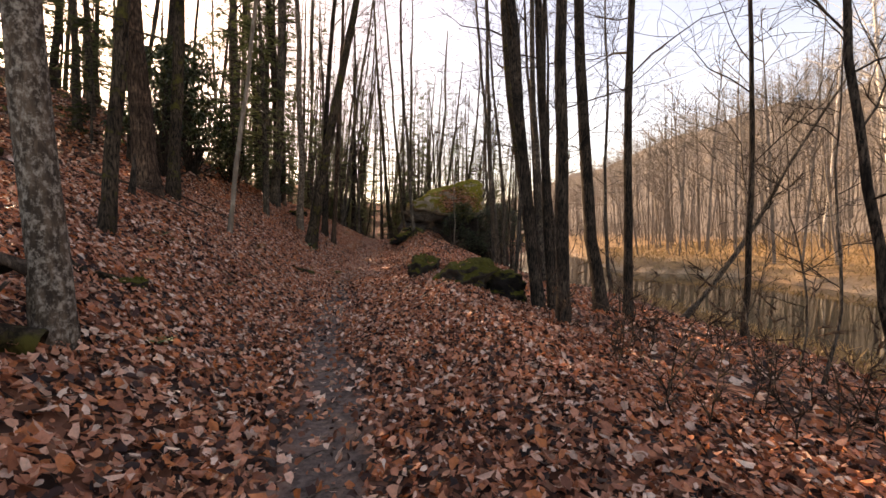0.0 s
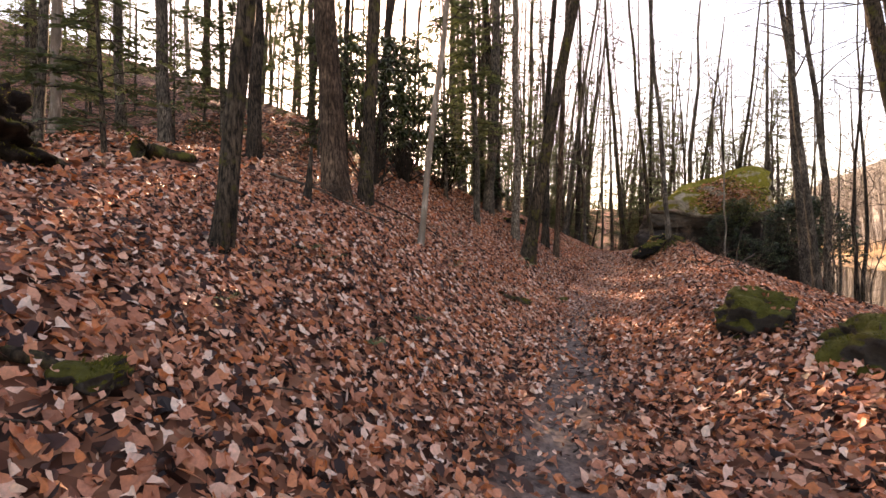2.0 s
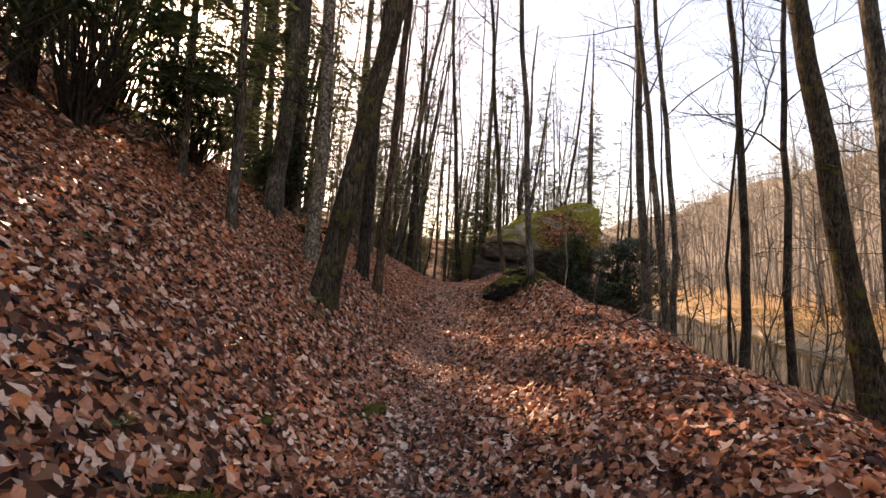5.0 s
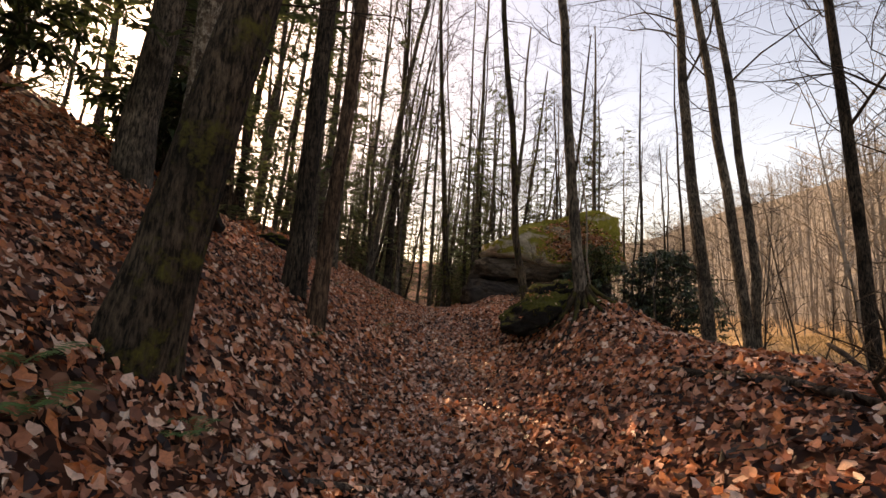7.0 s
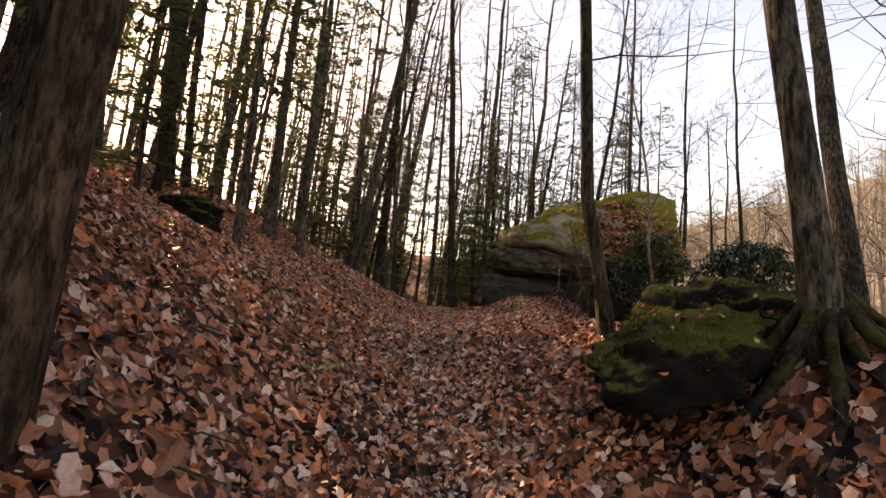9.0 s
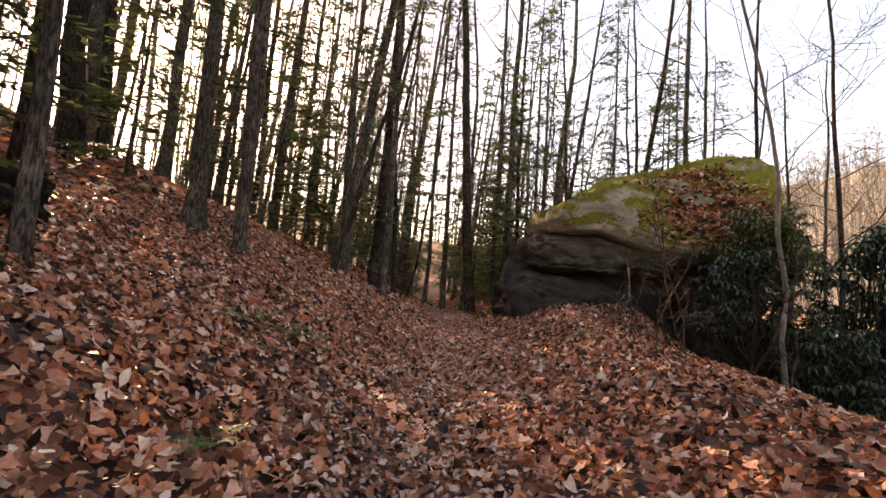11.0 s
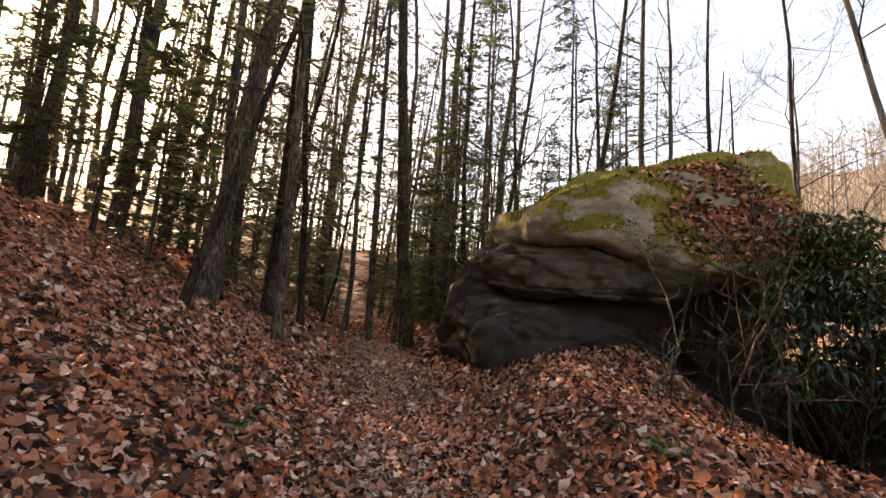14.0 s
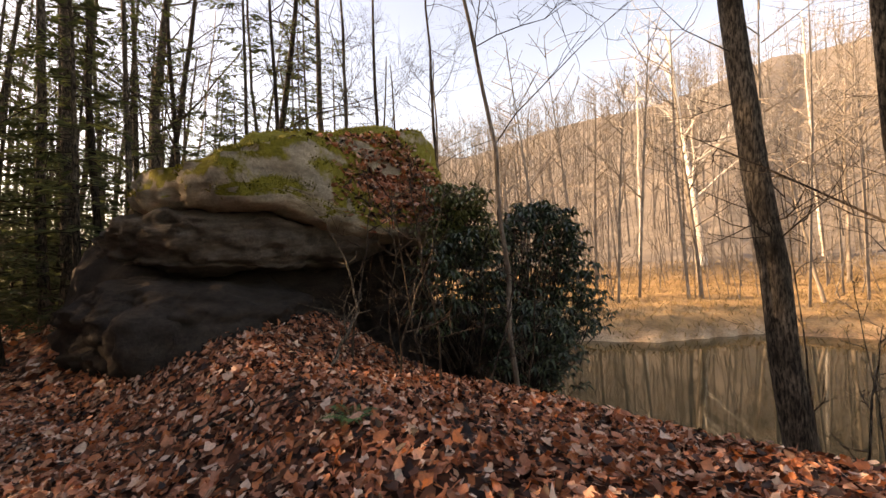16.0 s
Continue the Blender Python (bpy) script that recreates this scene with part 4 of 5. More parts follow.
bare_tree(9.0, 20.5, 0.2, (-0.02, 0.02), 19, 89, BARK_GREY, 11, 0.3, "", group="river bank trees")


# ---- the tree on the mound and its roots ----
def rooted_tree():
    x, y = -1.25, 21.0
    z = float(land(x, y))
    e = bare_tree(x, y, 0.18, (-0.045, 0.01), 22, 91, BARK_GREY, 11, 0.4, "grey tree gripping a mossy rock with bare roots", ridges=30, flare=1.4, sides=16, sink=0.0, group="boulder trees")
    rng = random.Random(5)
    for way, length, lift in (((-1.5, -0.25), 1.6, 0.1), ((-0.9, -1.2), 1.2, 0.06), ((-0.2, -1.3), 0.9, 0.04), ((0.5, -1.3), 1.2, 0.05), ((1.1, -0.9), 1.0, 0.05), ((1.5, -0.3), 1.7, 0.08), ((-1.4, 0.9), 1.6, 0.12), ((0.9, 0.9), 1.2, 0.05)):
        t = Tubes()
        line, radii = [], []
        w = Vector((*way, 0)).normalized()
        side = Vector((-w.y, w.x, 0))
        for i in range(9):
            f = i / 8
            q = w * (0.06 + length * f) + side * (math.sin(f * 5 + length) * 0.14 + math.sin(f * 13 + 3 * length) * 0.05) * f
            line.append(Vector((q.x, q.y, float(land(x + q.x, y + q.y)) - z + 0.6 * lift * (1 - f) + 0.3 * math.exp(-f * 8) - 0.07 * f)))
            radii.append(0.034 * (1 - 0.8 * f) * (0.8 + 0.4 * rng.random()) + 0.008)
        t.add(line, radii, 8, 0.08, rng)
        part("root", t.mesh("root", ROOT_BARK), e, "mossy surface root")
    return e


rooted_tree()
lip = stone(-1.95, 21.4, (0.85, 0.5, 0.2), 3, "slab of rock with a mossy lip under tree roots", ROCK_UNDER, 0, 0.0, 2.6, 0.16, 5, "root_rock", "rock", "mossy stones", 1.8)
lip.matrix_basis = pose(-1.85, 21.5, float(land(-1.85, 21.5)) + 0.3, 6, -20, 22)
# Added mass whose black colour stands for the shaded hollow under the slab.
stone(-1.85, 21.55, (0.55, 0.42, 0.34), 6, "added rock, black for the shade in the hollow below the mossy slab", ROCK_DARK, 20, 0.06, 2.4, 0.2, 5, "under_rock", "rock", "mossy stones", 1.8)
# Black base colour carries the shade of the undercut.
stone(-1.4, 21.75, (0.42, 0.45, 0.36), 8, "undercut rock, its shade coloured black, with a mossy top under tree roots", ROCK_UNDER, 60, 0.1, 2.4, 0.22, 5, "root_rock", "rock", "mossy stones", 1.8)
leaves_on("root_rock", "fallen leaves lying on the rock under the roots", 60, (-1.6, 21.5, 1.0), (0.4, 0.4, 0.1), 22, 0.0, (0.04, 0.07), 0.7)
stone(-0.35, 9.65, (0.34, 0.3, 0.28), 11, "moss-covered boulder on the edge of the trail", None, 15, 0.06, 2.6, 0.2, 5)
stone(0.5, 8.8, (0.5, 0.42, 0.4), 12, "moss-covered boulder on the edge of the trail", None, 40, 0.04, 2.6, 0.22, 5)
stone(1.0, 10.4, (0.46, 0.4, 0.42), 13, "dark mossy rock on the bank edge", None, 70, 0.0, detail=5)
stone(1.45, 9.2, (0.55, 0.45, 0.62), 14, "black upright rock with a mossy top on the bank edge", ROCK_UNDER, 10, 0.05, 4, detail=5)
leaves_on("stone", "fallen leaves lying on the mossy stones", 70, (0.1, 9.2, 0.4), (0.6, 0.4, 0.1), 23, 0.0, (0.05, 0.09), 0.55)
stone(-4.0, 11.85, (0.2, 0.12, 0.07), 15, "small low mossy stone among leaves", None, 20, 0.02)
stone(-3.75, 14.2, (0.2, 0.16, 0.1), 16, "small low mossy stone among leaves", None, 80, 0.02)
stone(-4.2, 13.15, (0.22, 0.14, 0.08), 26, "small low mossy stone among leaves", None, 50, 0.02)
stone(-3.8, 4.7, (0.14, 0.12, 0.1), 17, "low mossy rock in the leafy slope", None, 30, 0.03, detail=5)
stone(-3.2, 5.6, (0.16, 0.09, 0.05), 18, "small dark stone among leaves", ROCK_DARK, 0, 0.03)
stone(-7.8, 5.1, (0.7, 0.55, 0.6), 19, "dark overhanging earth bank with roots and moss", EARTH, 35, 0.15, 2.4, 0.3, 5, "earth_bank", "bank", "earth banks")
# Solid lump added here; its dark colour stands for the hollow's shade.
stone(-3.65, 2.45, (0.42, 0.4, 0.4), 24, "added earth lump, dark as the shaded hollow under a tree's roots", EARTH, 20, 0.12, 2.4, 0.3, 5, "earth_bank", "bank", "earth banks")
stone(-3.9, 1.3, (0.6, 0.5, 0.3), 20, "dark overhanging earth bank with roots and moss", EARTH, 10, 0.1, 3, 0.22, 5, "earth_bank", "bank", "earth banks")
stone(-8.7, 25.5, (0.5, 0.42, 0.4), 22, "dark mossy rock on the leafy slope", ROCK_UNDER, 10, 0.1, detail=5)
stone(-7.05, 19.9, (0.3, 0.25, 0.2), 27, "small dark mossy rock on the leafy slope", ROCK_UNDER, 10, 0.05, detail=4)
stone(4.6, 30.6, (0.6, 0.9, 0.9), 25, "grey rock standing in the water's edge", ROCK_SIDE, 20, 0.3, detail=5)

# ---- logs and fallen branches ----
branch([(-2.95, 2.62, 0.08), (-3.15, 2.2, 0.12), (-3.4, 1.7, 0.12), (-3.5, 1.2, 0.08)], 0.11, "dark rotten log leaning against the tree's foot", 31, ROOT_BARK, 0, "log", "log", "logs")
branch([(-3.12, 2.8, 0.5), (-3.35, 2.5, 0.62), (-3.6, 2.15, 0.6), (-3.7, 1.95, 0.3), (-3.7, 1.9, -0.05)], 0.05, "bare arched root over a dark hollow", 32, DEAD_WOOD, 0, "arched_root", "root", "roots")
branch([(-3.1, 2.6, 0.45), (-3.15, 2.4, 0.2), (-3.05, 2.2, 0.02)], 0.014, "thin hanging root beside a dark hollow", 33, DEAD_WOOD, 2, "hanging_root", "root", "roots")
branch([(-4.2, 4.2, 0.06), (-4.0, 4.45, 0.06), (-3.8, 4.7, 0.04)], 0.055, "short mossy log lying in the leaves", 1, ROOT_BARK, 0, "log", "log", "logs")
branch([(-9.4, 7.4, 0.14), (-9.1, 7.8, 0.14), (-8.7, 8.0, 0.12)], 0.17, "mossy log end on the slope", 2, ROOT_BARK, 0, "log", "log", "logs")
branch([(-4.15, 11.1, 0.04), (-4.0, 11.5, 0.06), (-3.8, 11.95, 0.04)], 0.095, "mossy rotten log beside the trail", 3, ROOT_BARK, 0, "log", "log", "logs")
branch([(-1.1, 18.5, 0.04), (-0.7, 17.6, 0.07), (-0.4, 16.7, 0.08), (0.1, 15.6, 0.05)], 0.05, "long bare fallen branch on the bank", 4, None, 4)
branch([(1.0, 19.2, 0.6), (0.5, 18.2, 0.1), (0.3, 17.0, 0.12), (0.5, 16.0, 0.1)], 0.03, "long bare fallen branch on the bank", 5, None, 4)
branch([(-7.9, 9.0, 0.12), (-7.0, 9.4, 0.2), (-6.0, 10.6, 0.1)], 0.03, "thin fallen branch across the slope", 6, None, 3)
branch([(-7.6, 11.4, 0.1), (-6.6, 11.6, 0.2), (-5.8, 12.2, 0.12)], 0.022, "thin fallen branch across the slope", 7, None, 3)
branch([(-4.2, 17.0, 0.04), (-3.75, 17.25, 0.05), (-3.3, 17.2, 0.03)], 0.035, "short rotten stick on the trail", 8, None, 0)
branch([(-2.9, 29.6, 0.04), (-2.5, 29.4, 0.05), (-1.9, 29.3, 0.04)], 0.025, "short stick on the leafy bank", 9, None, 1)
branch([(-0.2, 20.0, 0.08), (0.7, 19.2, 0.2), (1.5, 19.0, 0.25)], 0.03, "bare branch beside the rooted tree", 10, None, 3)
branch([(-1.67, 29.45, 0.0), (-1.3, 29.75, 0.3), (-0.95, 29.9, 0.75), (-0.9, 30.2, 1.3)], 0.024, "crooked bare stem leaning out of the bank", 12, BARK_GREY, 4, "bent_stem", "branch")
for k, (bx, by) in enumerate(((-0.6, 29.6), (0.0, 29.7), (0.6, 29.3), (1.3, 29.8), (0.1, 30.3), (1.9, 30.1), (-0.8, 30.3), (0.7, 30.5), (-0.3, 29.2), (1.0, 29.0))):
    bare_tree(bx, by, 0.035, (random.Random(k).uniform(-0.4, 0.4), random.Random(k + 9).uniform(-0.3, 0.1)), 2.6, 400 + k, DEAD_WOOD, 9, 0.12, "tangle of thin bare brush below the boulder", crook=4, name="brush", sides=5, deep=1, group="brush")
for k in range(26):
    r = random.Random(900 + k)
    bx, by = r.uniform(3.2, 11.5), r.uniform(2, 24)
    bare_tree(bx, by, r.uniform(0.025, 0.05), (r.uniform(-0.2, 0.2), r.uniform(-0.2, 0.2)), r.uniform(2, 4.5), 500 + k, BARK_GREY, 7, 0.15, "thin bare bank brush", crook=3, name="brush", sides=5, deep=1, group="brush")

# ---- rhododendrons ----
rhododendron(4.75, 30.8, 1.15, (2.0, 1.4, 2.0), 1, 820, "large dark-leaved rhododendron hanging beside the boulder over water", leaf=0.19, base=(3.6, 30.6, -1.2))
# Same shrub kind, in the leaf colours brightened for sun.
rhododendron(1.9, 30.7, 2.45, (1.0, 0.5, 0.9), 2, 250, "rhododendron on the boulder's shoulder, leaves coloured pale green as in sun", RHODO_SUN, base=(1.9, 31.1, 2.0))
rhododendron(1.3, 30.2, 1.4, (1.4, 0.6, 0.95), 3, 230, "drooping rhododendron below the overhang", base=(1.4, 30.4, 0.2))
rhododendron(2.4, 29.7, 0.2, (1.3, 0.8, 1.0), 4, 200, "drooping rhododendron below the overhang", base=(2.4, 29.9, -0.8))
for k, (bx, by, up, sx, sy, sz, n) in enumerate(((-9.2, 13.6, 2.3, 1.5, 1.9, 2.4, 220), (-9.8, 16.2, 2.4, 1.8, 2.0, 2.6, 240), (-11.6, 18.6, 2.4, 1.9, 2.0, 2.6, 240), (-9.4, 18.6, 1.2, 1.0, 1.2, 1.2, 190), (-8.4, 20.6, 0.8, 0.8, 0.9, 0.8, 160))):
    rhododendron(bx, by, float(land(bx, by)) + up, (sx, sy, sz), 50 + k, n, "tall dark evergreen rhododendron thicket on the slope", leaf=0.24)

# ---- hemlocks and ferns ----
hemlock(-5.6, 41.5, 0.3, 15, 1, boughs=70, reach=2.6)
hemlock(-9.4, 38.0, 0.28, 14, 2, boughs=70, reach=2.6)
hemlock(-8.2, 45.0, 0.35, 17, 3, boughs=80, reach=3.0)
hemlock(-2.5, 47.0, 0.3, 13, 4, boughs=80, reach=2.8)
hemlock(3.5, 46.0, 0.25, 11, 5, boughs=80, reach=2.4)
hemlock(1.6, 39.6, 0.2, 15, 61, boughs=70, reach=2.2, thin=0.6)
hemlock(5.6, 43.0, 0.24, 17, 62, boughs=80, reach=2.6, thin=0.6)
hemlock(8.6, 45.5, 0.24, 17, 63, boughs=80, reach=2.6, thin=0.6)
hemlock(-0.9, 42.6, 0.24, 18, 64, boughs=80, reach=2.8, thin=0.6)
hemlock(6.5, 46.0, 0.25, 15, 6, boughs=80, reach=2.4)
hemlock(-2.9, 36.9, 0.16, 9, 7, boughs=50, reach=1.6)
hemlock(-6.3, 32.6, 0.2, 14, 71, boughs=60, reach=2.7, thin=0.3, first=2.2, label="slender hemlock with bare level lower twigs")
hemlock(-1.7, 39.0, 0.2, 15, 72, boughs=80, reach=2.6, thin=0.5, first=1.6)
hemlock(-7.9, 28.6, 0.22, 15, 73, boughs=60, reach=3.0, thin=0.25, first=3.0, label="slender hemlock with bare level lower twigs")
hemlock(-5.2, 37.6, 0.18, 13, 74, boughs=70, reach=2.4, thin=0.45, first=1.4)
hemlock(3.9, 40.4, 0.16, 13, 75, boughs=70, reach=2.2, thin=0.6, first=1.5)
hemlock(-7.9, 20.9, 0.2, 13, 76, boughs=80, reach=2.6, thin=0.8, first=1.6)
hemlock(-9.6, 22.0, 0.2, 14, 77, boughs=80, reach=2.6, thin=0.8, first=1.6)
hemlock(-8.8, 17.6, 0.16, 11, 78, boughs=80, reach=2.2, thin=0.9, first=1.2)
hemlock(-7.3, 17.0, 0.14, 9, 79, boughs=60, reach=1.7, thin=0.9, first=2.4)
hemlock(-7.4, 24.9, 0.16, 8, 8, boughs=40, reach=2.6, thin=0.5, first=3.2)
for k, (fx, fy, fs) in enumerate(((-5.99, 25.96, 0.42), (-5.7, 26.2, 0.34), (-5.5, 26.35, 0.3), (-5.15, 16.1, 0.36), (-5.4, 16.3, 0.32), (-4.8, 16.78, 0.28), (-2.1, 28.36, 0.26), (-4.93, 10.8, 0.28), (-5.05, 11.1, 0.22), (-6.03, 23.0, 0.34), (-5.66, 23.0, 0.3), (-4.62, 21.7, 0.26), (-6.31, 27.53, 0.24), (-3.69, 6.79, 0.18), (-5.31, 7.49, 0.3), (-5.1, 7.7, 0.22), (-6.7, 11.44, 0.22), (-6.33, 13.5, 0.26), (-5.0, 19.3, 0.24), (-2.72, 3.56, 0.2), (-5.0, 24.0, 0.2))):
    fern(fx, fy, fs, 60 + k)
for k in range(22):
    r = random.Random(1400 + k)
    fy = r.uniform(5, 14) if k < 9 else r.uniform(21, 31)
    fern(float(np.interp(fy, PATH_Y, PATH_X)) - r.uniform(1.2, 4.4), fy, r.uniform(0.1, 0.2), 1420 + k, r.randint(4, 6), "tiny green fern tuft among fallen leaves")


def twig_litter():
    """Broken twigs scattered over the leaves."""
    rng = random.Random(88)
    t = Tubes()
    for k in range(420):
        y = rng.uniform(0.5, 31)
        x = float(np.interp(y, PATH_Y, PATH_X)) + rng.uniform(-4.6, 3.2)
        a, span = rng.uniform(0, 6.28), rng.uniform(0.12, 0.6)
        line = []
        for i in range(4):
            px, py = x + math.cos(a) * span * i / 3, y + math.sin(a) * span * i / 3
            line.append((px, py, float(land(px, py)) + 0.05 + rng.uniform(0, 0.03)))
            a += rng.gauss(0, 0.25)
        w = rng.uniform(0.0025, 0.008)
        t.add(line, [w, w * 0.9, w * 0.7, w * 0.4], 4)
    tagged(new("twig_litter", t.mesh("twig_litter", DEAD_WOOD)), "broken dead twigs scattered over the fallen leaves", "twigs", kind="stuff")


twig_litter()
for k in range(24):
    r = random.Random(1500 + k)
    bx, by = r.uniform(3.0, 8.5), r.uniform(17, 28)
    bare_tree(bx, by, r.uniform(0.03, 0.06), (r.uniform(-0.12, 0.12), r.uniform(-0.12, 0.12)), r.uniform(2.5, 5.5), 1520 + k, BARK_GREY, 6, 0.2, "thin bare sapling at the water's edge", crook=2.5, name="sapling", sides=5, deep=1, group="saplings")
for k in range(60):
    r = random.Random(1600 + k)
    bx, by = r.uniform(1.9, 5.8), r.uniform(1.2, 8)
    bare_tree(bx, by, r.uniform(0.012, 0.02), (r.uniform(-0.3, 0.3), r.uniform(-0.3, 0.3)), r.uniform(0.7, 1.6), 1620 + k, BARK_RED, 6, 0.15, "low tangle of thin red-brown brush", crook=3, name="brush", sides=4, deep=1, group="brush")

for k, (bx, by, bd, bh) in enumerate(((2.4, 38.4, 0.2, 15), (4.2, 38.0, 0.24, 16), (6.4, 39.2, 0.18, 14), (7.6, 36.6, 0.16, 13), (9.6, 41.0, 0.2, 15), (3.2, 43.0, 0.22, 16), (0.4, 40.6, 0.2, 16))):
    bare_tree(bx, by, bd, (random.Random(k + 60).uniform(-0.08, 0.1), 0.02), bh, 1700 + k, BARK_GREY if k % 2 else BARK_DARK, 14, 0.2, "crooked bare tree with spreading limbs behind the boulder", crook=2.2, spread=1.15, group="trees behind the boulder")

# ---- woods that fill the slope and the far end ----
protos = [bare_tree(-40 - 3 * k, 2 + 2 * k, d, (0.01 * k, 0), 21 + k, 200 + k, m, 9, 0.28, lab, sides=9, deep=2, group="woodland") for k, (d, m, lab) in enumerate(((0.3, BARK_GREY, "bare grey woodland tree on the leafy slope"), (0.38, BARK_DARK, "bare dark woodland tree on the leafy slope"), (0.22, BARK_GREY, "slim bare woodland pole tree"), (0.36, BARK_RED, "stout bare red-brown woodland tree"), (0.17, BARK_DARK, "slim dark woodland pole tree"), (0.26, BARK_PALE, "pale-barked bare woodland tree")))]
small = [hemlock(-70 - 4 * k, 20, 0.11, 5.5 + 2.2 * k, 320 + k, first=0.5, boughs=46, reach=1.7 + 0.2 * k, label="young hemlock in the understory", group="understory hemlocks") for k in range(2)]
firs = [hemlock(-60 - 4 * k, 10, 0.28, 14 + 2 * k, 300 + k, boughs=62, reach=2.5, label="woodland hemlock with drooping boughs", group="woodland hemlocks") for k in range(3)]
taken = [(o.location.x, o.location.y) for o in scene.objects if o.parent is None and o.get("category") == "tree"]


def plant(kinds, count, seed, xr, yr, gap, clear=2.2):
    rng = random.Random(seed)
    made = tries = 0
    while made < count and tries < count * 60:
        tries += 1
        px, py = rng.uniform(*xr), rng.uniform(*yr)
        u = px - float(np.interp(py, PATH_Y, PATH_X))
        z = float(land(px, py))
        if abs(u) < clear or z < WATER_Z + 0.3 or (-5.5 < px < 6 and 25 < py < 39):
            continue
        if any((px - a) ** 2 + (py - b) ** 2 < gap * gap for a, b in taken):
            continue
        taken.append((px, py))
        o = copy_thing(rng.choice(kinds), pose(px, py, z - 0.15, rng.gauss(0, 1.5), rng.gauss(3.5, 2.5), 0) @ pose(0, 0, 0, 0, 0, rng.uniform(0, 360)))
        o.scale = [rng.uniform(0.85, 1.15)] * 3
        made += 1


plant(protos, 40, 1, (-30, -8.5), (-6, 24), 1.7)
plant(protos, 48, 2, (-32, -8.5), (24, 60), 1.6)
plant(protos, 34, 8, (-65, -30), (5, 100), 2.2)
plant(firs, 14, 9, (-55, -24), (10, 90), 3)
plant(firs, 16, 3, (-26, -10), (10, 60), 2.2)
plant(protos, 44, 4, (-24, 14), (40, 80), 1.5, 1.4)
plant(firs, 34, 5, (-18, 14), (40, 74), 1.8, 1.4)
plant(small, 96, 11, (-14, 10), (38.5, 66), 0.9, 1.1)
plant(small, 20, 12, (-22, -8.5), (26, 46), 1.2)
plant(small, 14, 14, (-24, -11), (2, 22), 1.6)
plant(small, 26, 16, (-46, -17), (-12, 32), 1.8)
plant(firs, 10, 17, (-42, -20), (-12, 18), 3)
plant(protos, 34, 6, (-45, 24), (78, 125), 2.2, 0.5)
plant(firs, 22, 13, (-50, -14), (60, 115), 3, 0.5)
plant(firs, 14, 7, (-20, 20), (78, 110), 3, 0.5)


# ---- the sunlit woods across the river ----
def far_woods():
    rng = np.random.default_rng(77)
    verts, faces = [], []
    r = random.Random(77)

    def spike(a, b, ra, rb):
        dd = (b - a).normalized()
        p = dd.cross(Vector((0.3, 0.9, 0.1))).normalized()
        q = dd.cross(p)
        s = len(verts)
        for c, rr in ((a, ra), (b, rb)):
            for t in range(3):
                an = 2.094 * t
                verts.append(c + (p * math.cos(an) + q * math.sin(an)) * rr)
        for t in range(3):
            faces.append((s + t, s + (t + 1) % 3, s + 3 + (t + 1) % 3, s + 3 + t))

    count = 0
    while count < 1350:
        y = r.uniform(-15, 190)
        d = r.uniform(3, 105) if r.random() < 0.9 else r.uniform(1, 30)
        x = float(np.interp(y, SHORE_Y, SHORE_X)) + d
        z = float(land(x, y))
        if d < 24 and r.random() < 0.55:
            continue
        count += 1
        h, rad = r.uniform(10, 20), r.uniform(0.05, 0.13)
        lean = Vector((r.gauss(-0.03, 0.06), r.gauss(0, 0.06), 1))

        foot = Vector((x, y, z - 0.2))
        mid, top = foot + lean * h * 0.5, foot + lean * h + Vector((r.gauss(0, 0.4), r.gauss(0, 0.4), 0))
        spike(foot, mid, rad, rad * 0.75)
        spike(mid, top, rad * 0.75, 0.015)
        for k in range(12):
            t = r.uniform(0.35, 0.97)
            a = foot.lerp(top, t)
            an = r.uniform(0, 6.28)
            b = a + Vector((math.cos(an), math.sin(an), r.uniform(0.4, 1.2))) * h * r.uniform(0.12, 0.3) * (1.25 - t)
            spike(a, b, rad * 0.36, 0.018)
            for j in range(2):
                c = a.lerp(b, r.uniform(0.4, 1))
                spike(c, c + Vector((r.gauss(0, 1), r.gauss(0, 1), r.uniform(0.2, 1.2))) * h * 0.07, rad * 0.2, 0.014)
    # young growth between the trunks
    for k in range(2200):
        y, d = r.uniform(0, 110), r.uniform(6, 75)
        x = float(np.interp(y, SHORE_Y, SHORE_X)) + d
        foot, h = Vector((x, y, float(land(x, y)) - 0.1)), r.uniform(2.0, 6.0)
        top = foot + Vector((r.gauss(0, 0.5), r.gauss(0, 0.5), h))
        spike(foot, top, 0.035, 0.012)
        for j in range(4):
            a = foot.lerp(top, r.uniform(0.3, 0.9))
            spike(a, a + Vector((r.gauss(0, 0.6), r.gauss(0, 0.6), r.uniform(0.4, 1.3))), 0.018, 0.01)
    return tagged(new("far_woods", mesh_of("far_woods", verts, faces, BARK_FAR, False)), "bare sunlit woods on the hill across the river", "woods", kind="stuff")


far_woods()
bare_tree(39.5, 34.0, 0.6, (-0.03, 0.08), 22, 701, BARK_WHITE, 14, 0.26, "white-barked bare sycamore on the far bank", crook=1.2, spread=1.7, group="far bank trees")
bare_tree(38.0, 39.0, 0.26, (0.03, 0.02), 22, 702, BARK_WHITE, 9, 0.35, "white-barked bare sycamore on the far bank", group="far bank trees")
bare_tree(48.0, 26.0, 0.3, (-0.05, 0.02), 23, 703, BARK_WHITE, 9, 0.35, "white-barked bare sycamore on the far bank", group="far bank trees")
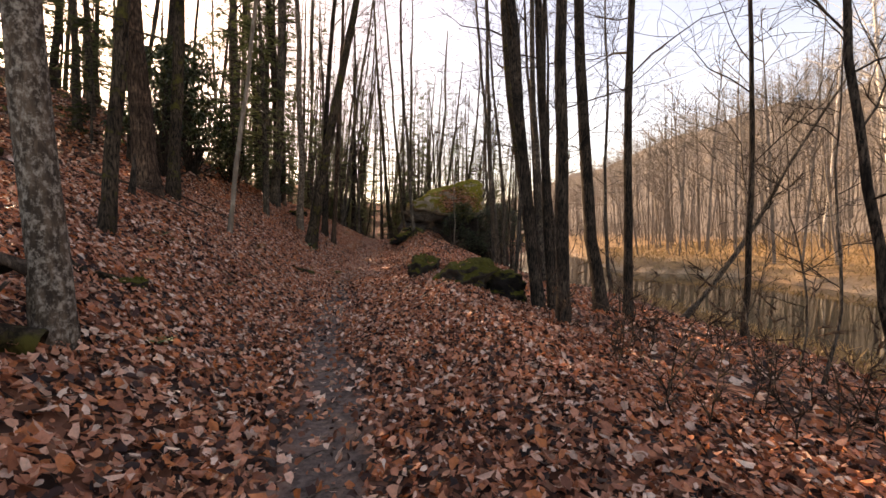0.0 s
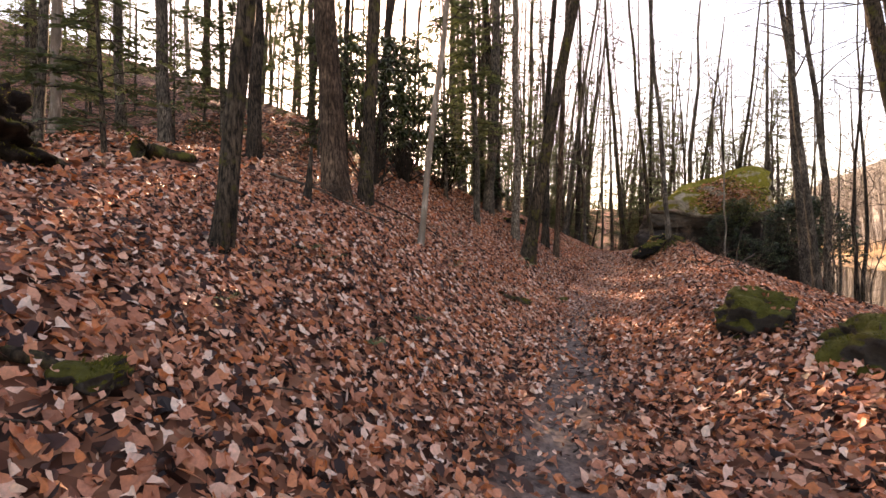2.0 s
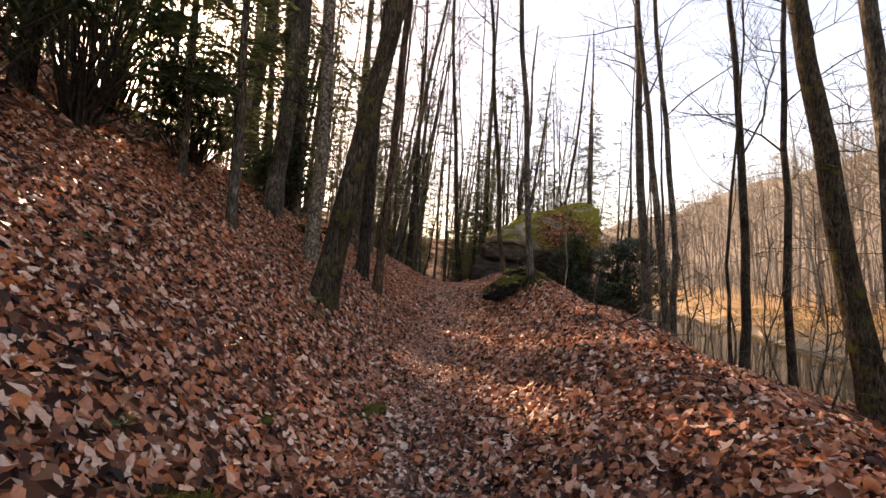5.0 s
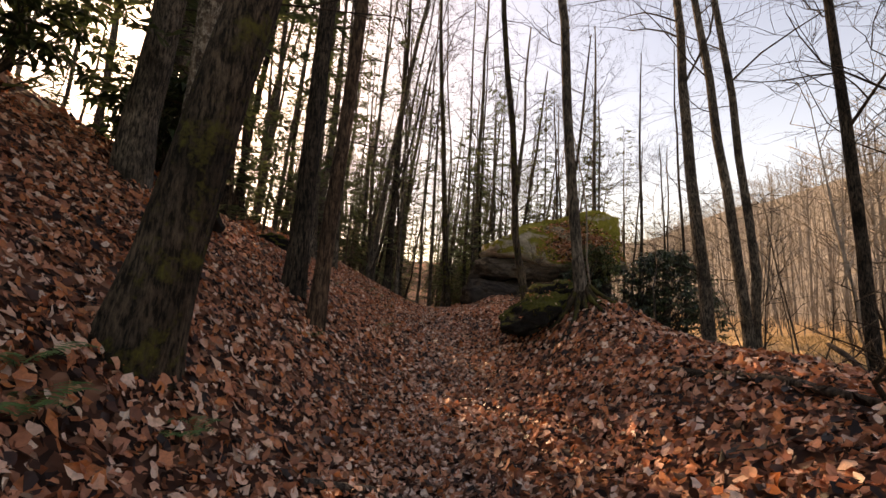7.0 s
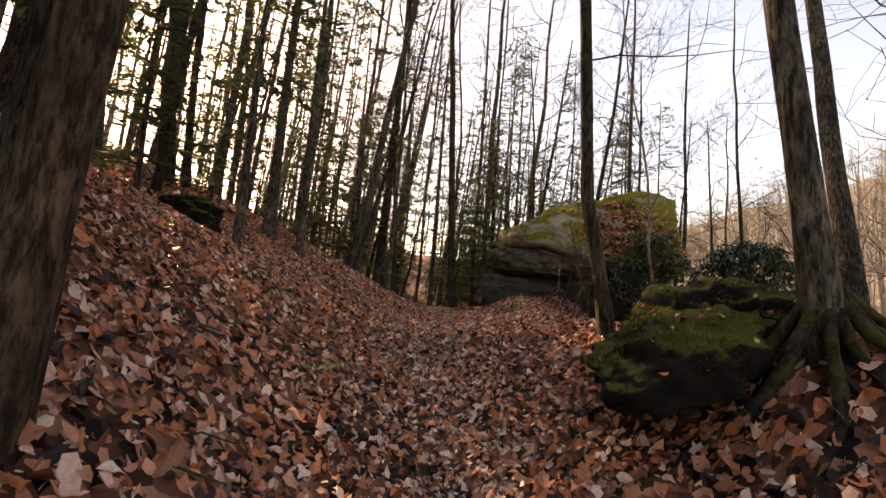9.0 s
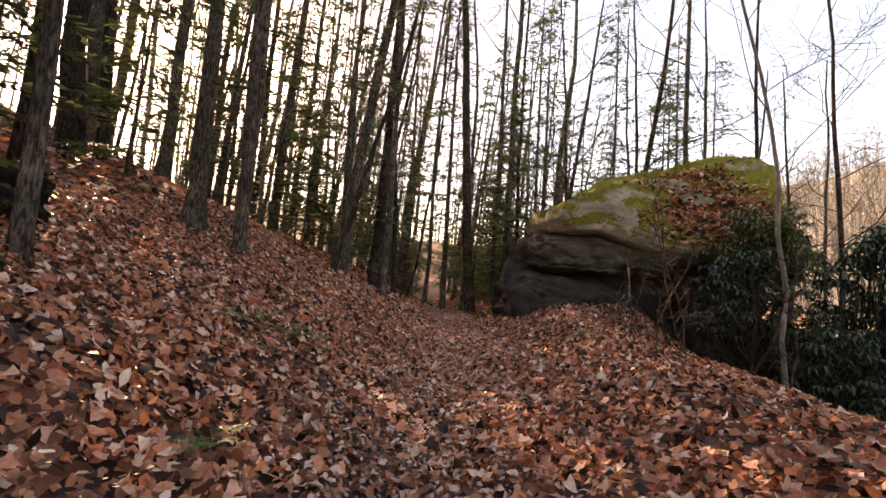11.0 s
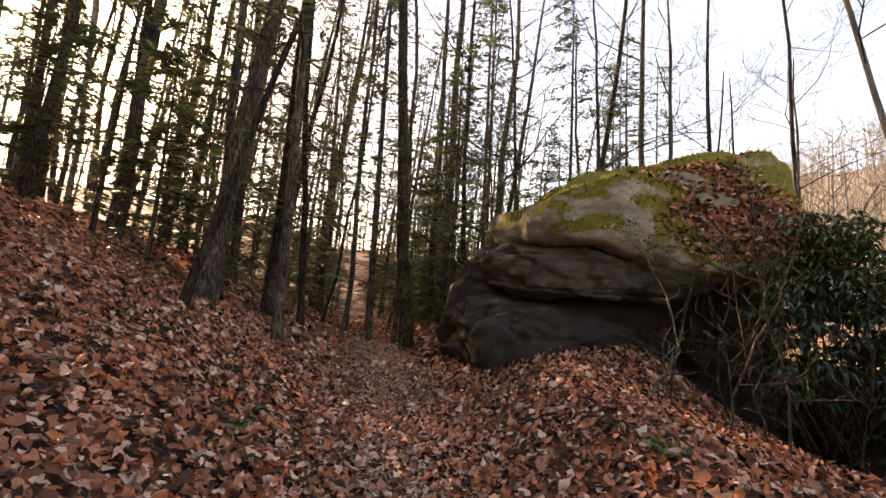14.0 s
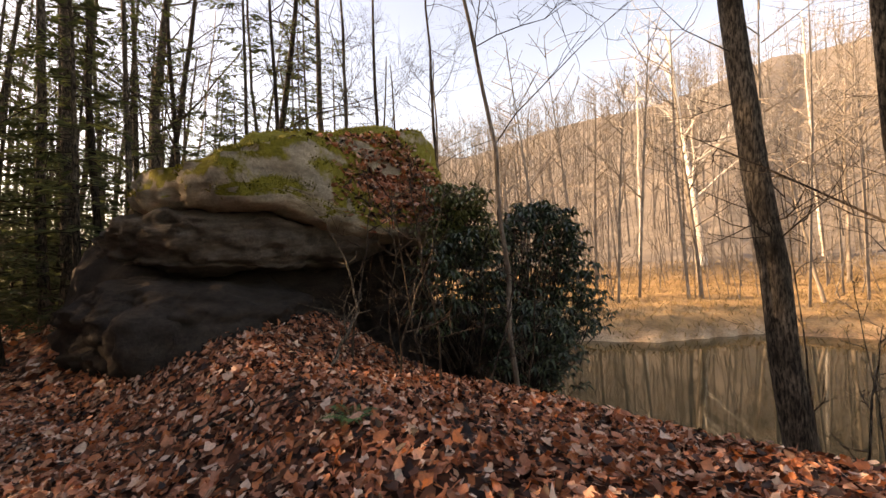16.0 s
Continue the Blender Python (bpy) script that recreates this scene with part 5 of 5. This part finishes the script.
for k in range(14):
    r = random.Random(800 + k)
    fx = r.uniform(24, 46)
    fy = r.uniform(5, 48)
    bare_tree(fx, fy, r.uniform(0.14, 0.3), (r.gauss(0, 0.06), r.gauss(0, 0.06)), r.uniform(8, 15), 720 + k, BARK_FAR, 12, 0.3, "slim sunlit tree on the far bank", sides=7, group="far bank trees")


def meadow():
    """Dry grass on the far bank and at the near water's edge."""
    rng = np.random.default_rng(31)
    y = np.concatenate([rng.uniform(0, 52, 26000), rng.uniform(-2, 24, 5000)])
    d = np.concatenate([rng.uniform(0.3, 26, 26000), rng.uniform(-13.5, -9, 5000)])
    x = np.interp(y, SHORE_Y, SHORE_X) + d
    z = land(x, y)
    ok = z > WATER_Z - 0.15
    x, y, z = x[ok], y[ok], z[ok]
    k = len(x)
    a, h, b = rng.uniform(0, 6.28, k), rng.uniform(0.12, 0.4, k), rng.normal(0, 0.22, (k, 2))
    w = np.stack([np.cos(a), np.sin(a), 0 * a], -1) * 0.03
    p = np.stack([x, y, z - 0.03], -1)
    tip = p + np.stack([b[:, 0], b[:, 1], h], -1)
    v = np.stack([p - w, p + w, tip], 1)
    tagged(new("dry_grass", quads_of("dry_grass", v, 3, [(0, 1, 2)], GRASS)), "dry tan grass on the river banks", "grass", kind="stuff")


meadow()


def arching_sapling():
    """A thin sapling that bows out over the bank."""
    x, y = 1.0, 23.3
    z = float(land(x, y))
    e = thing("arching_sapling", x, y, z, "thin bare sapling arching out over the river bank", "tree", "saplings")
    rng = random.Random(44)
    line = [Vector(q) - Vector((x, y, z)) for q in ((1.0, 23.3, z - 0.1), (1.1, 23.7, z + 0.5), (1.33, 24.3, 1.52), (1.55, 24.7, 1.78), (1.88, 25.3, 2.19), (2.21, 26.2, 2.91), (2.27, 27.2, 3.64))]
    t = Tubes()
    t.add(line, [0.026, 0.023, 0.02, 0.017, 0.014, 0.01, 0.004], 7)
    part("stem", t.mesh("stem", BARK_DARK), e)
    tw = Tubes()
    for k in range(9):
        i = rng.randint(2, 5)
        at = line[i].lerp(line[i + 1], rng.random())
        limb(tw, rng, at, (rng.gauss(0.4, 0.5), rng.gauss(0.5, 0.5), rng.gauss(0.1, 0.4)), rng.uniform(0.5, 1.2), 0.007, 1, 4)
    part("twigwork", tw.mesh("twigwork", BARK_DARK), e, kind="stuff")


arching_sapling()
